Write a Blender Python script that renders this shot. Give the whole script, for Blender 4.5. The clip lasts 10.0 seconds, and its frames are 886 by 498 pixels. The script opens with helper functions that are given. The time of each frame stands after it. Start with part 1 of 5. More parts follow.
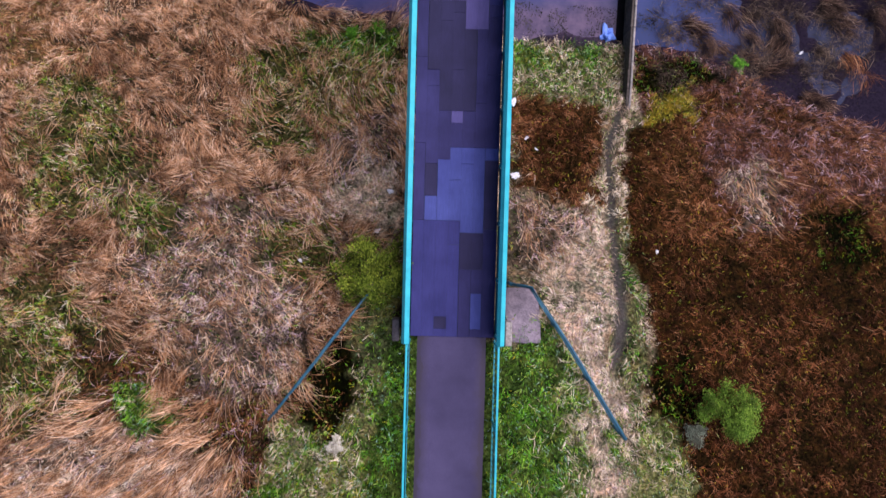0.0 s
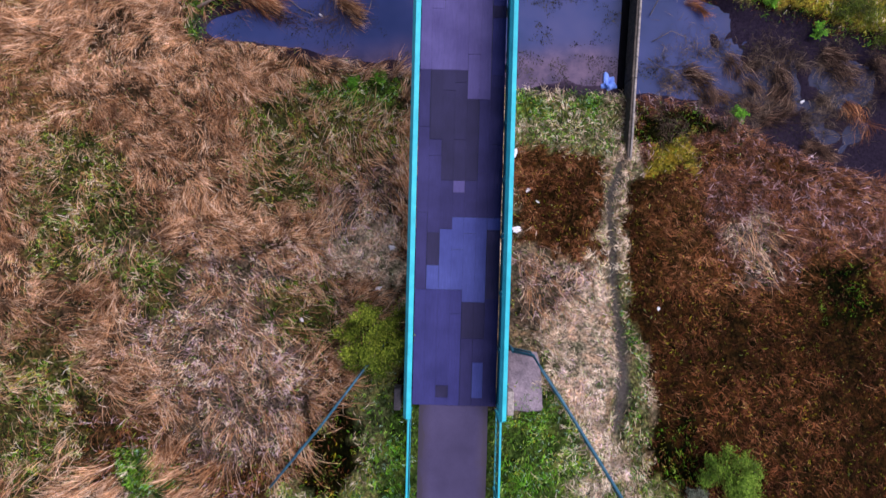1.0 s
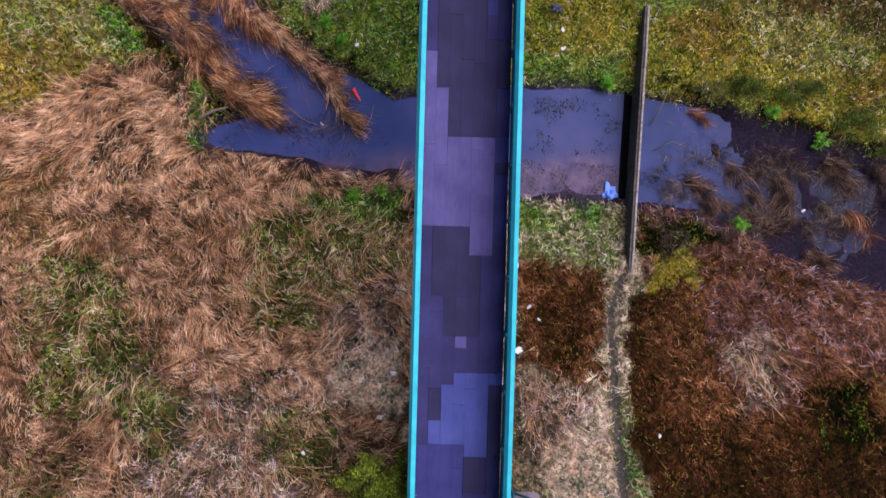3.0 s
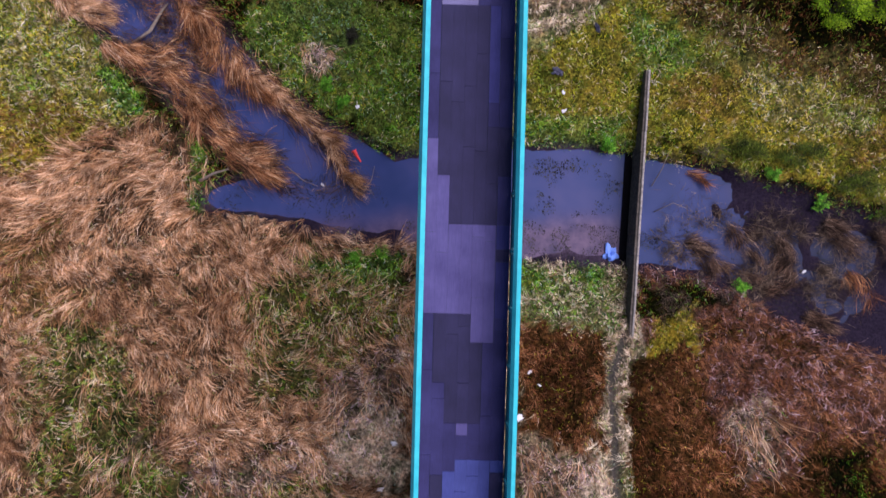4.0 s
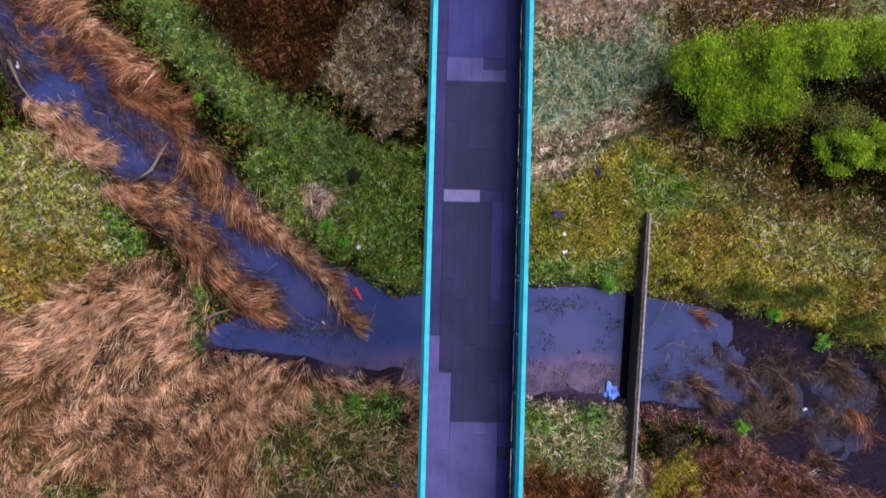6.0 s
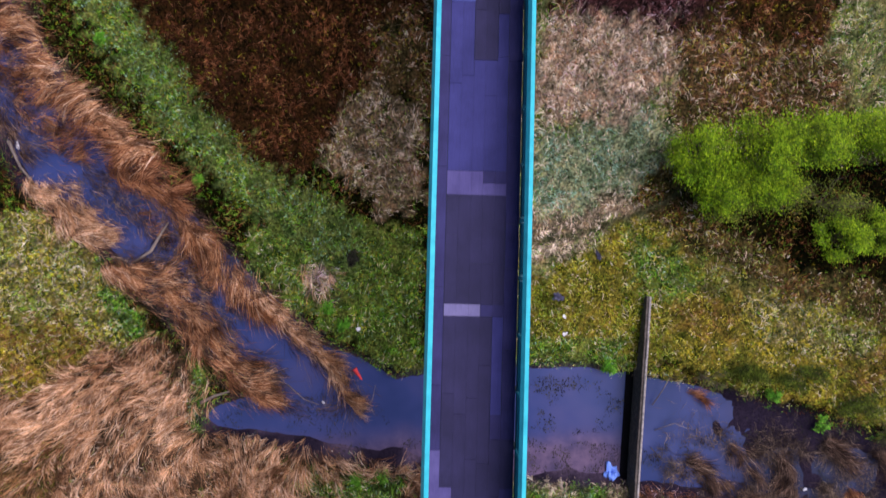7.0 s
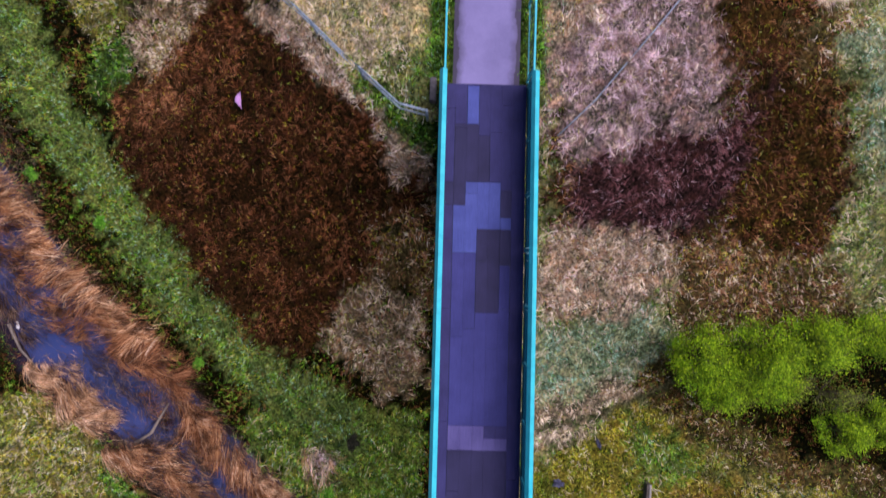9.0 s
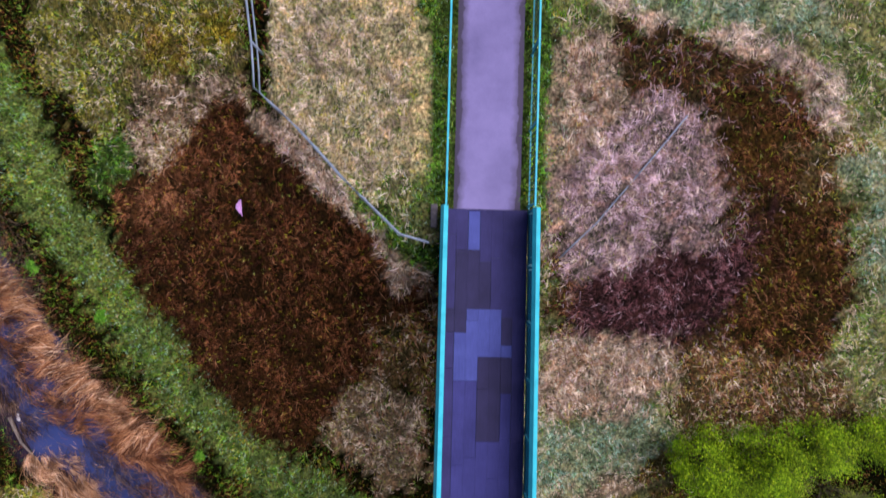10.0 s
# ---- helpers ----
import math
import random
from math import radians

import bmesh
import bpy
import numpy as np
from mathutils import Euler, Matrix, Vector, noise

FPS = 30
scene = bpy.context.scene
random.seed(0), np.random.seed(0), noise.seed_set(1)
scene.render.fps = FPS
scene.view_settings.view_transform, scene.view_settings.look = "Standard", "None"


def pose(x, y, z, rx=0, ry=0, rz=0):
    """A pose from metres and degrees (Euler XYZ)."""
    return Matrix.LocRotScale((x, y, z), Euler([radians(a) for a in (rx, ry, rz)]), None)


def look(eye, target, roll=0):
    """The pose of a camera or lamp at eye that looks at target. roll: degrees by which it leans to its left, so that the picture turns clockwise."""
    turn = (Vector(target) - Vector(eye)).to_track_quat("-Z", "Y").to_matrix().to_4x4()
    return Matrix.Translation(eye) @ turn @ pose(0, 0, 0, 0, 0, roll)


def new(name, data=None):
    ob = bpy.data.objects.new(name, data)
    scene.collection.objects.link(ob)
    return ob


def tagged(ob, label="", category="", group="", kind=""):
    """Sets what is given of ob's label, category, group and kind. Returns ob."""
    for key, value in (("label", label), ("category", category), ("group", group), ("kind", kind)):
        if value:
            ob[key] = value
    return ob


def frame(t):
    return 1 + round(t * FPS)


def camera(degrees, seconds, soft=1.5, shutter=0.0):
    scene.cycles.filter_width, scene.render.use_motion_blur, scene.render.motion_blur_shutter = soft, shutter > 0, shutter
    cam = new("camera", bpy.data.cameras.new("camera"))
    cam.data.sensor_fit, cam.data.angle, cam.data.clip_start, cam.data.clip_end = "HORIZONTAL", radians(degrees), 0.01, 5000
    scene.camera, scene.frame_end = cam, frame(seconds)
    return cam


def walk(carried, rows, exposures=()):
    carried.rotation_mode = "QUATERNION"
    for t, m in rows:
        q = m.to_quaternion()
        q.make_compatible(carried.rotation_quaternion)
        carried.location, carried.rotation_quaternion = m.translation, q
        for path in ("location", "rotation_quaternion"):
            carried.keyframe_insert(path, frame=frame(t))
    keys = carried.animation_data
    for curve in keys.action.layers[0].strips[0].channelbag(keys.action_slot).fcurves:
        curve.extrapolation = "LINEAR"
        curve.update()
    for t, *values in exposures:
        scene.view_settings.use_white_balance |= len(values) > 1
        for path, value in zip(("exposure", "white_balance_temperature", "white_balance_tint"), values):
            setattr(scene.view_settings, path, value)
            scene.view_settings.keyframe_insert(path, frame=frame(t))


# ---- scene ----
cam = camera(80.0, 10.0, shutter=0.5)
HEIGHT = 18.6
# seconds, metres to the right, metres ahead; the camera looks straight down from HEIGHT over the water
ROWS = [
    (0.0, 0.000, 0.000), (0.5, -0.024, 0.848), (1.0, -0.044, 1.716), (1.5, -0.058, 2.614), (2.0, -0.066, 3.552),
    (2.5, -0.074, 4.528), (4.0, -0.106, 7.698), (4.5, -0.116, 8.801), (5.0, -0.127, 9.965), (5.5, -0.136, 11.226),
    (7.0, -0.137, 15.361), (7.5, -0.138, 16.885), (8.0, -0.137, 18.464), (8.5, -0.138, 20.072), (9.0, -0.144, 21.698),
    (9.5, -0.153, 23.322), (10.0, -0.166, 24.928),
]
walk(cam, [(t, pose(x, y, HEIGHT)) for t, x, y in ROWS], [(0.0, 0.62, 5900, 30), (10.0, 0.62, 5900, 30)])

# ---- world and sun: thin cloud, with the sun behind it on the +x side ----
SUN_EL, SUN_AZ = 56.0, 70.0   # degrees above the ground; clockwise from +y
world = bpy.data.worlds.new("sky")
scene.world = world
world.use_nodes = True
wn = world.node_tree.nodes
sky = wn.new("ShaderNodeTexSky")
sky.sky_type, sky.sun_disc = "NISHITA", False
sky.sun_elevation, sky.sun_rotation = radians(SUN_EL), radians(SUN_AZ)
sky.air_density, sky.dust_density = 1.2, 2.0
wn["Background"].inputs["Strength"].default_value = 0.06
world.node_tree.links.new(sky.outputs[0], wn["Background"].inputs["Color"])
sun_data = bpy.data.lights.new("sun", "SUN")
sun_data.energy, sun_data.angle, sun_data.color = 2.95, radians(66), (1.0, 0.96, 0.93)
sun = new("sun", sun_data)
az, el = radians(SUN_AZ), radians(SUN_EL)
sun_from = Vector((math.sin(az) * math.cos(el), math.cos(az) * math.cos(el), math.sin(el)))
sun.matrix_world = look(sun_from * 60 + Vector((0, 12, 0)), (0, 12, 0))


# ---- materials ----
def mat(name, rough=0.8, metal=0.0, spec=0.3):
    m = bpy.data.materials.new(name)
    m.use_nodes = True
    n, l = m.node_tree.nodes, m.node_tree.links
    b = n["Principled BSDF"]
    b.inputs["Roughness"].default_value, b.inputs["Metallic"].default_value = rough, metal
    b.inputs["Specular IOR Level"].default_value = spec
    return m, n, l, b


def ramp(n, l, fac, stops):
    r = n.new("ShaderNodeValToRGB")
    e = r.color_ramp.elements
    while len(e) < len(stops):
        e.new(0.5)
    for k, (p, c) in zip(e, stops):
        k.position, k.color = p, (*c, 1)
    l.new(fac, r.inputs[0])
    return r.outputs[0]


def tex(n, l, scale, detail=4, rough=0.6, stretch=None):
    co = n.new("ShaderNodeTexCoord").outputs["Object"]
    if stretch:
        mp = n.new("ShaderNodeMapping")
        mp.inputs["Scale"].default_value = stretch
        l.new(co, mp.inputs[0])
        co = mp.outputs[0]
    t = n.new("ShaderNodeTexNoise")
    t.inputs["Scale"].default_value, t.inputs["Detail"].default_value, t.inputs["Roughness"].default_value = scale, detail, rough
    l.new(co, t.inputs["Vector"])
    return t.outputs["Fac"]


def blend(n, l, a, b, fac, mode="MIX"):
    m = n.new("ShaderNodeMix")
    m.data_type, m.blend_type = "RGBA", mode
    for sock, v in ((m.inputs[0], fac), (m.inputs[6], a), (m.inputs[7], b)):
        if isinstance(v, (int, float)):
            sock.default_value = v
        elif isinstance(v, tuple):
            sock.default_value = (*v, 1)
        else:
            l.new(v, sock)
    return m.outputs[2]


def bump(n, l, b, height, strength=0.3, distance=0.01):
    k = n.new("ShaderNodeBump")
    k.inputs["Strength"].default_value, k.inputs["Distance"].default_value = strength, distance
    l.new(height, k.inputs["Height"])
    l.new(k.outputs[0], b.inputs["Normal"])


def blade_mat(name, stops, patch, rough=0.75):
    """Plant stems: each blade its own tone, and broad patches of tint over the ground."""
    m, n, l, b = mat(name, rough, spec=0.04)
    g = n.new("ShaderNodeNewGeometry")
    c = ramp(n, l, g.outputs["Random Per Island"], stops)
    big = ramp(n, l, tex(n, l, 0.45, 3), [(0.35, patch[0]), (0.65, patch[1])])
    c = blend(n, l, c, big, 1.0, "MULTIPLY")
    # noise darkens blades in spots, putting dark hollows between tufts into the colour
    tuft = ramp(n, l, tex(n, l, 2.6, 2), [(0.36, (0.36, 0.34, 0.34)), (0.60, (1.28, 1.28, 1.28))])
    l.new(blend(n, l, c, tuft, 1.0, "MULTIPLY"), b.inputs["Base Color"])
    return m


def speckled(name, dark, light, scale, rough=0.85, strength=0.4, big=1.2, spec=0.3, stretch=None):
    m, n, l, b = mat(name, rough, spec=spec)
    fine = tex(n, l, scale, 6, 0.7, stretch)
    wide = tex(n, l, big, 4, 0.6)
    c = ramp(n, l, fine, [(0.3, dark), (0.7, light)])
    c = blend(n, l, c, ramp(n, l, wide, [(0.3, (0.65, 0.65, 0.66)), (0.7, (1.15, 1.13, 1.1))]), 1.0, "MULTIPLY")
    l.new(c, b.inputs["Base Color"])
    bump(n, l, b, fine, strength, 0.006)
    return m


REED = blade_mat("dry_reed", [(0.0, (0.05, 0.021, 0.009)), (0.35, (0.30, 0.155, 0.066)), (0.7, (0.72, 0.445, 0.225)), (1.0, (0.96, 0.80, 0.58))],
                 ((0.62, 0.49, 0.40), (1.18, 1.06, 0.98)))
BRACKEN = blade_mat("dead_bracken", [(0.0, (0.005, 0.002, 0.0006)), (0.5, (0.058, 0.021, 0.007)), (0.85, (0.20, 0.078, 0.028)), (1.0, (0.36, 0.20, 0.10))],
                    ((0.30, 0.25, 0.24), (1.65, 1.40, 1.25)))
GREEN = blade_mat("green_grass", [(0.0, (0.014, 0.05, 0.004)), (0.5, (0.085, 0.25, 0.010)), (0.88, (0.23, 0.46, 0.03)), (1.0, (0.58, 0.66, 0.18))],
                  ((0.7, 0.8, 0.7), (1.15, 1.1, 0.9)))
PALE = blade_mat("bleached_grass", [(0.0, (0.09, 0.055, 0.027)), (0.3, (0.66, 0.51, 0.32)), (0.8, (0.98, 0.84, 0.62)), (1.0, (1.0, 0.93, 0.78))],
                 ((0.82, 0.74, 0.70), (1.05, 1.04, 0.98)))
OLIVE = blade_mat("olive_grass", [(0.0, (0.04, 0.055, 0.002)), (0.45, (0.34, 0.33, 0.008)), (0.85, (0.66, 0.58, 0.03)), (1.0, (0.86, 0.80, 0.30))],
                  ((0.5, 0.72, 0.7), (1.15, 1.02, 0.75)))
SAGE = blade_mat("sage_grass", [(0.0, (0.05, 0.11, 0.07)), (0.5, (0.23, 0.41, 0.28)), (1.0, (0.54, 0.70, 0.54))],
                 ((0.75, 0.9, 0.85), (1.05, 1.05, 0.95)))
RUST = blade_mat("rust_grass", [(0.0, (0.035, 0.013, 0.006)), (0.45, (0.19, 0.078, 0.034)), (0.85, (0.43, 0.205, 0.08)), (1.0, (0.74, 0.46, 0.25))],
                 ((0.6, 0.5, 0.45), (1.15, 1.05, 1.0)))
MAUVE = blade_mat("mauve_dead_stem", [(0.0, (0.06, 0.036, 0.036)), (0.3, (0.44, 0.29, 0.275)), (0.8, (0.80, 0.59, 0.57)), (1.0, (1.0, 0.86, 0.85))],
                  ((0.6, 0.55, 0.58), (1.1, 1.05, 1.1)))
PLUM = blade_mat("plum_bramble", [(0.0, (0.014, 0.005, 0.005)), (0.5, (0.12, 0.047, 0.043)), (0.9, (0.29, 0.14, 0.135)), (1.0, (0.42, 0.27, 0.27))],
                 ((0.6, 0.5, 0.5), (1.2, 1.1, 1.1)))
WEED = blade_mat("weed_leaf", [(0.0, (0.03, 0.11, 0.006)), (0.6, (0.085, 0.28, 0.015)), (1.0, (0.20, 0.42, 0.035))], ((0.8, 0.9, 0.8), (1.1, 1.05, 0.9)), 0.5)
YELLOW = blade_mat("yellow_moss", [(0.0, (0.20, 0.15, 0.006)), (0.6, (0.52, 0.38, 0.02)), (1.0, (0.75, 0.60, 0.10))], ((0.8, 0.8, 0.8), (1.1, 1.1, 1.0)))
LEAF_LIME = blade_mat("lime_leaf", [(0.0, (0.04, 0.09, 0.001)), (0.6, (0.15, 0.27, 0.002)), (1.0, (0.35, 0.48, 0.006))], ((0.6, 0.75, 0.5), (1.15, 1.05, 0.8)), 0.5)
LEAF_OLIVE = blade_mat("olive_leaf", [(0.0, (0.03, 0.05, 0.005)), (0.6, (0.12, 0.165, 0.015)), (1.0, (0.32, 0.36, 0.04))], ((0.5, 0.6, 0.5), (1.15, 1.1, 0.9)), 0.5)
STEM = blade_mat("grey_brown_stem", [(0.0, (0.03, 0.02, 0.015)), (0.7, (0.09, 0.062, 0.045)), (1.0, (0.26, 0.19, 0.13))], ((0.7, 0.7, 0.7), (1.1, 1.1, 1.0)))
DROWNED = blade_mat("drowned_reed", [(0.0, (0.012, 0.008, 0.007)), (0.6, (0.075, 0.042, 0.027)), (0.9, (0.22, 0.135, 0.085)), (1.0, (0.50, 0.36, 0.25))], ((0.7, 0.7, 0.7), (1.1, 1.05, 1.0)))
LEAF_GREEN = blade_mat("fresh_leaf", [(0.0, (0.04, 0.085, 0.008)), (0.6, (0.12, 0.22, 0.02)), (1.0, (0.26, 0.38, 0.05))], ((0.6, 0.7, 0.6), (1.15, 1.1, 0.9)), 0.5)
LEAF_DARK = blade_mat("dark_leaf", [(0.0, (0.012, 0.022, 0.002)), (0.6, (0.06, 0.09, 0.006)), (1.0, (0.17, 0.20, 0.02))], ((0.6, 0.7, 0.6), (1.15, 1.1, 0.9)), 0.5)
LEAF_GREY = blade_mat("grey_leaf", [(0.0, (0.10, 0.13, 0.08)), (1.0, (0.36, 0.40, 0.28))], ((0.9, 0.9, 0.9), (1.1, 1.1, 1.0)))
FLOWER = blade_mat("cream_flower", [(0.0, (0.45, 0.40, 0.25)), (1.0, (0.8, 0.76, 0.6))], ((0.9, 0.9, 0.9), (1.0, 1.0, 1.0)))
TWIG = speckled("bark", (0.035, 0.025, 0.018), (0.14, 0.10, 0.07), 30)
DEADWOOD = speckled("grey_dead_wood", (0.10, 0.075, 0.055), (0.30, 0.24, 0.19), 25, stretch=(1, 0.2, 1))
CONCRETE = speckled("weathered_concrete", (0.035, 0.028, 0.02), (0.15, 0.125, 0.10), 9, big=2.5)
COPING = speckled("bleached_concrete", (0.14, 0.12, 0.10), (0.46, 0.41, 0.36), 14, big=3)
DARKCONC = speckled("dark_concrete", (0.05, 0.045, 0.045), (0.15, 0.13, 0.13), 12)
SHADE_BLACK = speckled("near_black_shade", (0.003, 0.003, 0.004), (0.006, 0.006, 0.008), 12, 0.7, spec=0.02)
APRON = speckled("bare_stony_earth", (0.12, 0.095, 0.11), (0.33, 0.27, 0.30), 18, big=3)
TARMAC = speckled("worn_tarmac", (0.058, 0.048, 0.098), (0.088, 0.074, 0.142), 60, 0.85, 0.25, 0.5, 0.15)
TARMAC_PALE = speckled("bleached_tarmac", (0.18, 0.155, 0.30), (0.245, 0.21, 0.39), 60, 0.85, 0.25, 0.5, 0.15)
for m in (TARMAC, TARMAC_PALE):
    # trodden dirt and leaf mould along both edges of the paths
    n, l = m.node_tree.nodes, m.node_tree.links
    b = n["Principled BSDF"]
    sep = n.new("ShaderNodeSeparateXYZ")
    l.new(n.new("ShaderNodeTexCoord").outputs["Object"], sep.inputs[0])
    side = n.new("ShaderNodeMath")
    side.operation = "ABSOLUTE"
    l.new(sep.outputs[0], side.inputs[0])
    rag = n.new("ShaderNodeMath")
    rag.operation, rag.inputs[1].default_value = "MULTIPLY_ADD", 0.5
    l.new(tex(n, l, 1.6, 6, 0.7), rag.inputs[0])
    l.new(side.outputs[0], rag.inputs[2])
    dirt = ramp(n, l, rag.outputs[0], [(0.80, (0, 0, 0)), (1.0, (0.6, 0.6, 0.6)), (1.25, (0.9, 0.9, 0.9))])
    was = b.inputs["Base Color"].links[0].from_socket
    l.new(blend(n, l, was, (0.055, 0.045, 0.060), dirt), b.inputs["Base Color"])
STEEL = speckled("dark_steel", (0.02, 0.03, 0.035), (0.05, 0.07, 0.08), 20, 0.5, 0.1)


def paint(name, a, b, rough=0.4):
    m, n, l, p = mat(name, rough, spec=0.4)
    l.new(ramp(n, l, tex(n, l, 3, 6, 0.65), [(0.3, a), (0.62, b)]), p.inputs["Base Color"])
    bump(n, l, p, tex(n, l, 40, 2), 0.05, 0.003)
    return m


# TEAL and TEAL_DARK: darker tones for members below the capping and handrails
TEAL_DARK = paint("dark_teal_paint", (0.004, 0.05, 0.06), (0.008, 0.10, 0.12), 0.5)
TURQUOISE = paint("turquoise_paint", (0.012, 0.33, 0.375), (0.03, 0.46, 0.50))
TEAL = paint("dull_teal_paint", (0.008, 0.17, 0.20), (0.02, 0.27, 0.31), 0.5)
RAILBLUE = paint("faded_blue_paint", (0.010, 0.055, 0.085), (0.03, 0.13, 0.18), 0.5)
GALV = paint("galvanised_steel", (0.10, 0.14, 0.17), (0.24, 0.29, 0.34), 0.45)


def board(name, dark, light):
    m, n, l, b = mat(name, 0.75, spec=0.2)
    o = n.new("ShaderNodeObjectInfo").outputs["Random"]
    fine = tex(n, l, 5, 6, 0.7, (9, 0.7, 1))
    wide = tex(n, l, 1.3, 4)
    c = ramp(n, l, wide, [(0.3, dark), (0.7, light)])
    c = blend(n, l, c, ramp(n, l, fine, [(0.3, (0.82, 0.82, 0.82)), (0.7, (1.12, 1.12, 1.12))]), 1.0, "MULTIPLY")
    c = blend(n, l, c, ramp(n, l, o, [(0.0, (0.93, 0.93, 0.93)), (1.0, (1.07, 1.07, 1.07))]), 1.0, "MULTIPLY")
    l.new(c, b.inputs["Base Color"])
    bump(n, l, b, tex(n, l, 90, 3, 0.7), 0.3, 0.003)
    return m


BOARDS = {
    "base": board("grey_violet_deck_board", (0.024, 0.021, 0.074), (0.038, 0.034, 0.112)),
    "mid": board("slate_deck_board", (0.027, 0.027, 0.108), (0.043, 0.042, 0.155)),
    "dark": board("dark_deck_board", (0.020, 0.0175, 0.048), (0.030, 0.026, 0.072)),
    "blue": board("blue_grey_deck_board", (0.044, 0.053, 0.19), (0.068, 0.083, 0.26)),
    "lilac": board("lilac_grey_deck_board", (0.068, 0.056, 0.160), (0.102, 0.086, 0.22)),
    "white": board("pale_deck_board", (0.13, 0.115, 0.23), (0.19, 0.17, 0.30)),
}

m, n, l, b = mat("stream_water", 0.12, spec=0.06)
murk = tex(n, l, 0.33, 3)
cloud = n.new("ShaderNodeAttribute")
cloud.attribute_name = "cloud"
c = ramp(n, l, murk, [(0.3, (0.022, 0.036, 0.100)), (0.5, (0.036, 0.050, 0.138)), (0.7, (0.055, 0.060, 0.145))])
c = blend(n, l, c, ramp(n, l, tex(n, l, 1.1, 6, 0.65), [(0.35, (0.060, 0.045, 0.078)), (0.65, (0.150, 0.098, 0.140))]), cloud.outputs["Fac"])
peat = n.new("ShaderNodeAttribute")
peat.attribute_name = "peat"
c = blend(n, l, c, ramp(n, l, murk, [(0.3, (0.006, 0.008, 0.020)), (0.7, (0.020, 0.024, 0.056))]), peat.outputs["Fac"])
l.new(c, b.inputs["Base Color"])
l.new(ramp(n, l, tex(n, l, 1.5, 4), [(0.3, (0.08,) * 3), (0.7, (0.22,) * 3)]), b.inputs["Roughness"])
bump(n, l, b, tex(n, l, 2.5, 3), 0.08, 0.02)
WATER = m

m, n, l, b = mat("soil_thatch_and_shade", 0.95, spec=0.02)
fine, wide = tex(n, l, 11, 9, 0.8), tex(n, l, 0.6, 4)
thatch = n.new("ShaderNodeAttribute")
thatch.attribute_name = "thatch"
# the ramps' dark ends paint shade between the blades into the soil colour
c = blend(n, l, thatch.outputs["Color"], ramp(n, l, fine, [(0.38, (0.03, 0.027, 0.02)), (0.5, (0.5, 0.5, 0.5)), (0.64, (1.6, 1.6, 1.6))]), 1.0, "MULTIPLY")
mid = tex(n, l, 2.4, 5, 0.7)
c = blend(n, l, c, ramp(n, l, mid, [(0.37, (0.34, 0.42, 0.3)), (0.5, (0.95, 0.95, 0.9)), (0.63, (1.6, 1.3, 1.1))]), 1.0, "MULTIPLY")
c = blend(n, l, c, ramp(n, l, wide, [(0.3, (0.65, 0.72, 0.7)), (0.7, (1.15, 1.08, 1.0))]), 1.0, "MULTIPLY")
mud = n.new("ShaderNodeAttribute")
mud.attribute_name = "mud"
silt = n.new("ShaderNodeAttribute")
silt.attribute_name = "silt"
c = blend(n, l, c, ramp(n, l, fine, [(0.3, (0.004, 0.003, 0.006)), (0.7, (0.032, 0.023, 0.038))]), mud.outputs["Fac"])
c = blend(n, l, c, ramp(n, l, fine, [(0.3, (0.05, 0.034, 0.052)), (0.7, (0.155, 0.11, 0.155))]), silt.outputs["Fac"])
path = n.new("ShaderNodeAttribute")
path.attribute_name = "trod"
c = blend(n, l, c, ramp(n, l, fine, [(0.3, (0.025, 0.02, 0.018)), (0.7, (0.10, 0.085, 0.08))]), path.outputs["Fac"])
l.new(c, b.inputs["Base Color"])
bump(n, l, b, fine, 0.8, 0.05)
SOIL = m


def plain(name, col, rough=0.6, vary=0.25):
    m, n, l, b = mat(name, rough)
    lo = tuple(v * (1 - vary) for v in col)
    l.new(ramp(n, l, tex(n, l, 18, 4), [(0.3, lo), (0.7, col)]), b.inputs["Base Color"])
    return m


PLASTIC_WHITE = plain("white_plastic", (0.85, 0.83, 0.82))
PLASTIC_BLUE = plain("blue_plastic", (0.20, 0.36, 0.92), 0.35)
PLASTIC_RED = plain("red_plastic", (0.75, 0.05, 0.04), 0.45)
PLASTIC_PINK = plain("pink_plastic", (0.62, 0.33, 0.62))
PLASTIC_DARK = plain("dark_plastic", (0.05, 0.05, 0.085), 0.45)


# ---- helpers ----
def part(name, bm, material, parent=None, label="", smooth=False):
    me = bpy.data.meshes.new(name)
    bm.to_mesh(me)
    bm.free()
    me.materials.append(material)
    if smooth:
        me.shade_smooth()
    ob = new(name, me)
    ob.parent = parent
    if label:
        ob["label"] = label
    return ob


def box(bm, x0, x1, y0, y1, z0, z1, bevel=0.0):
    r = bmesh.ops.create_cube(bm, size=1, matrix=Matrix.Translation(((x0 + x1) / 2, (y0 + y1) / 2, (z0 + z1) / 2)) @ Matrix.Diagonal((x1 - x0, y1 - y0, z1 - z0, 1)))
    if bevel:
        edges = list({e for v in r["verts"] for e in v.link_edges})
        bmesh.ops.bevel(bm, geom=edges, offset=bevel, segments=1, affect="EDGES")
    return bm


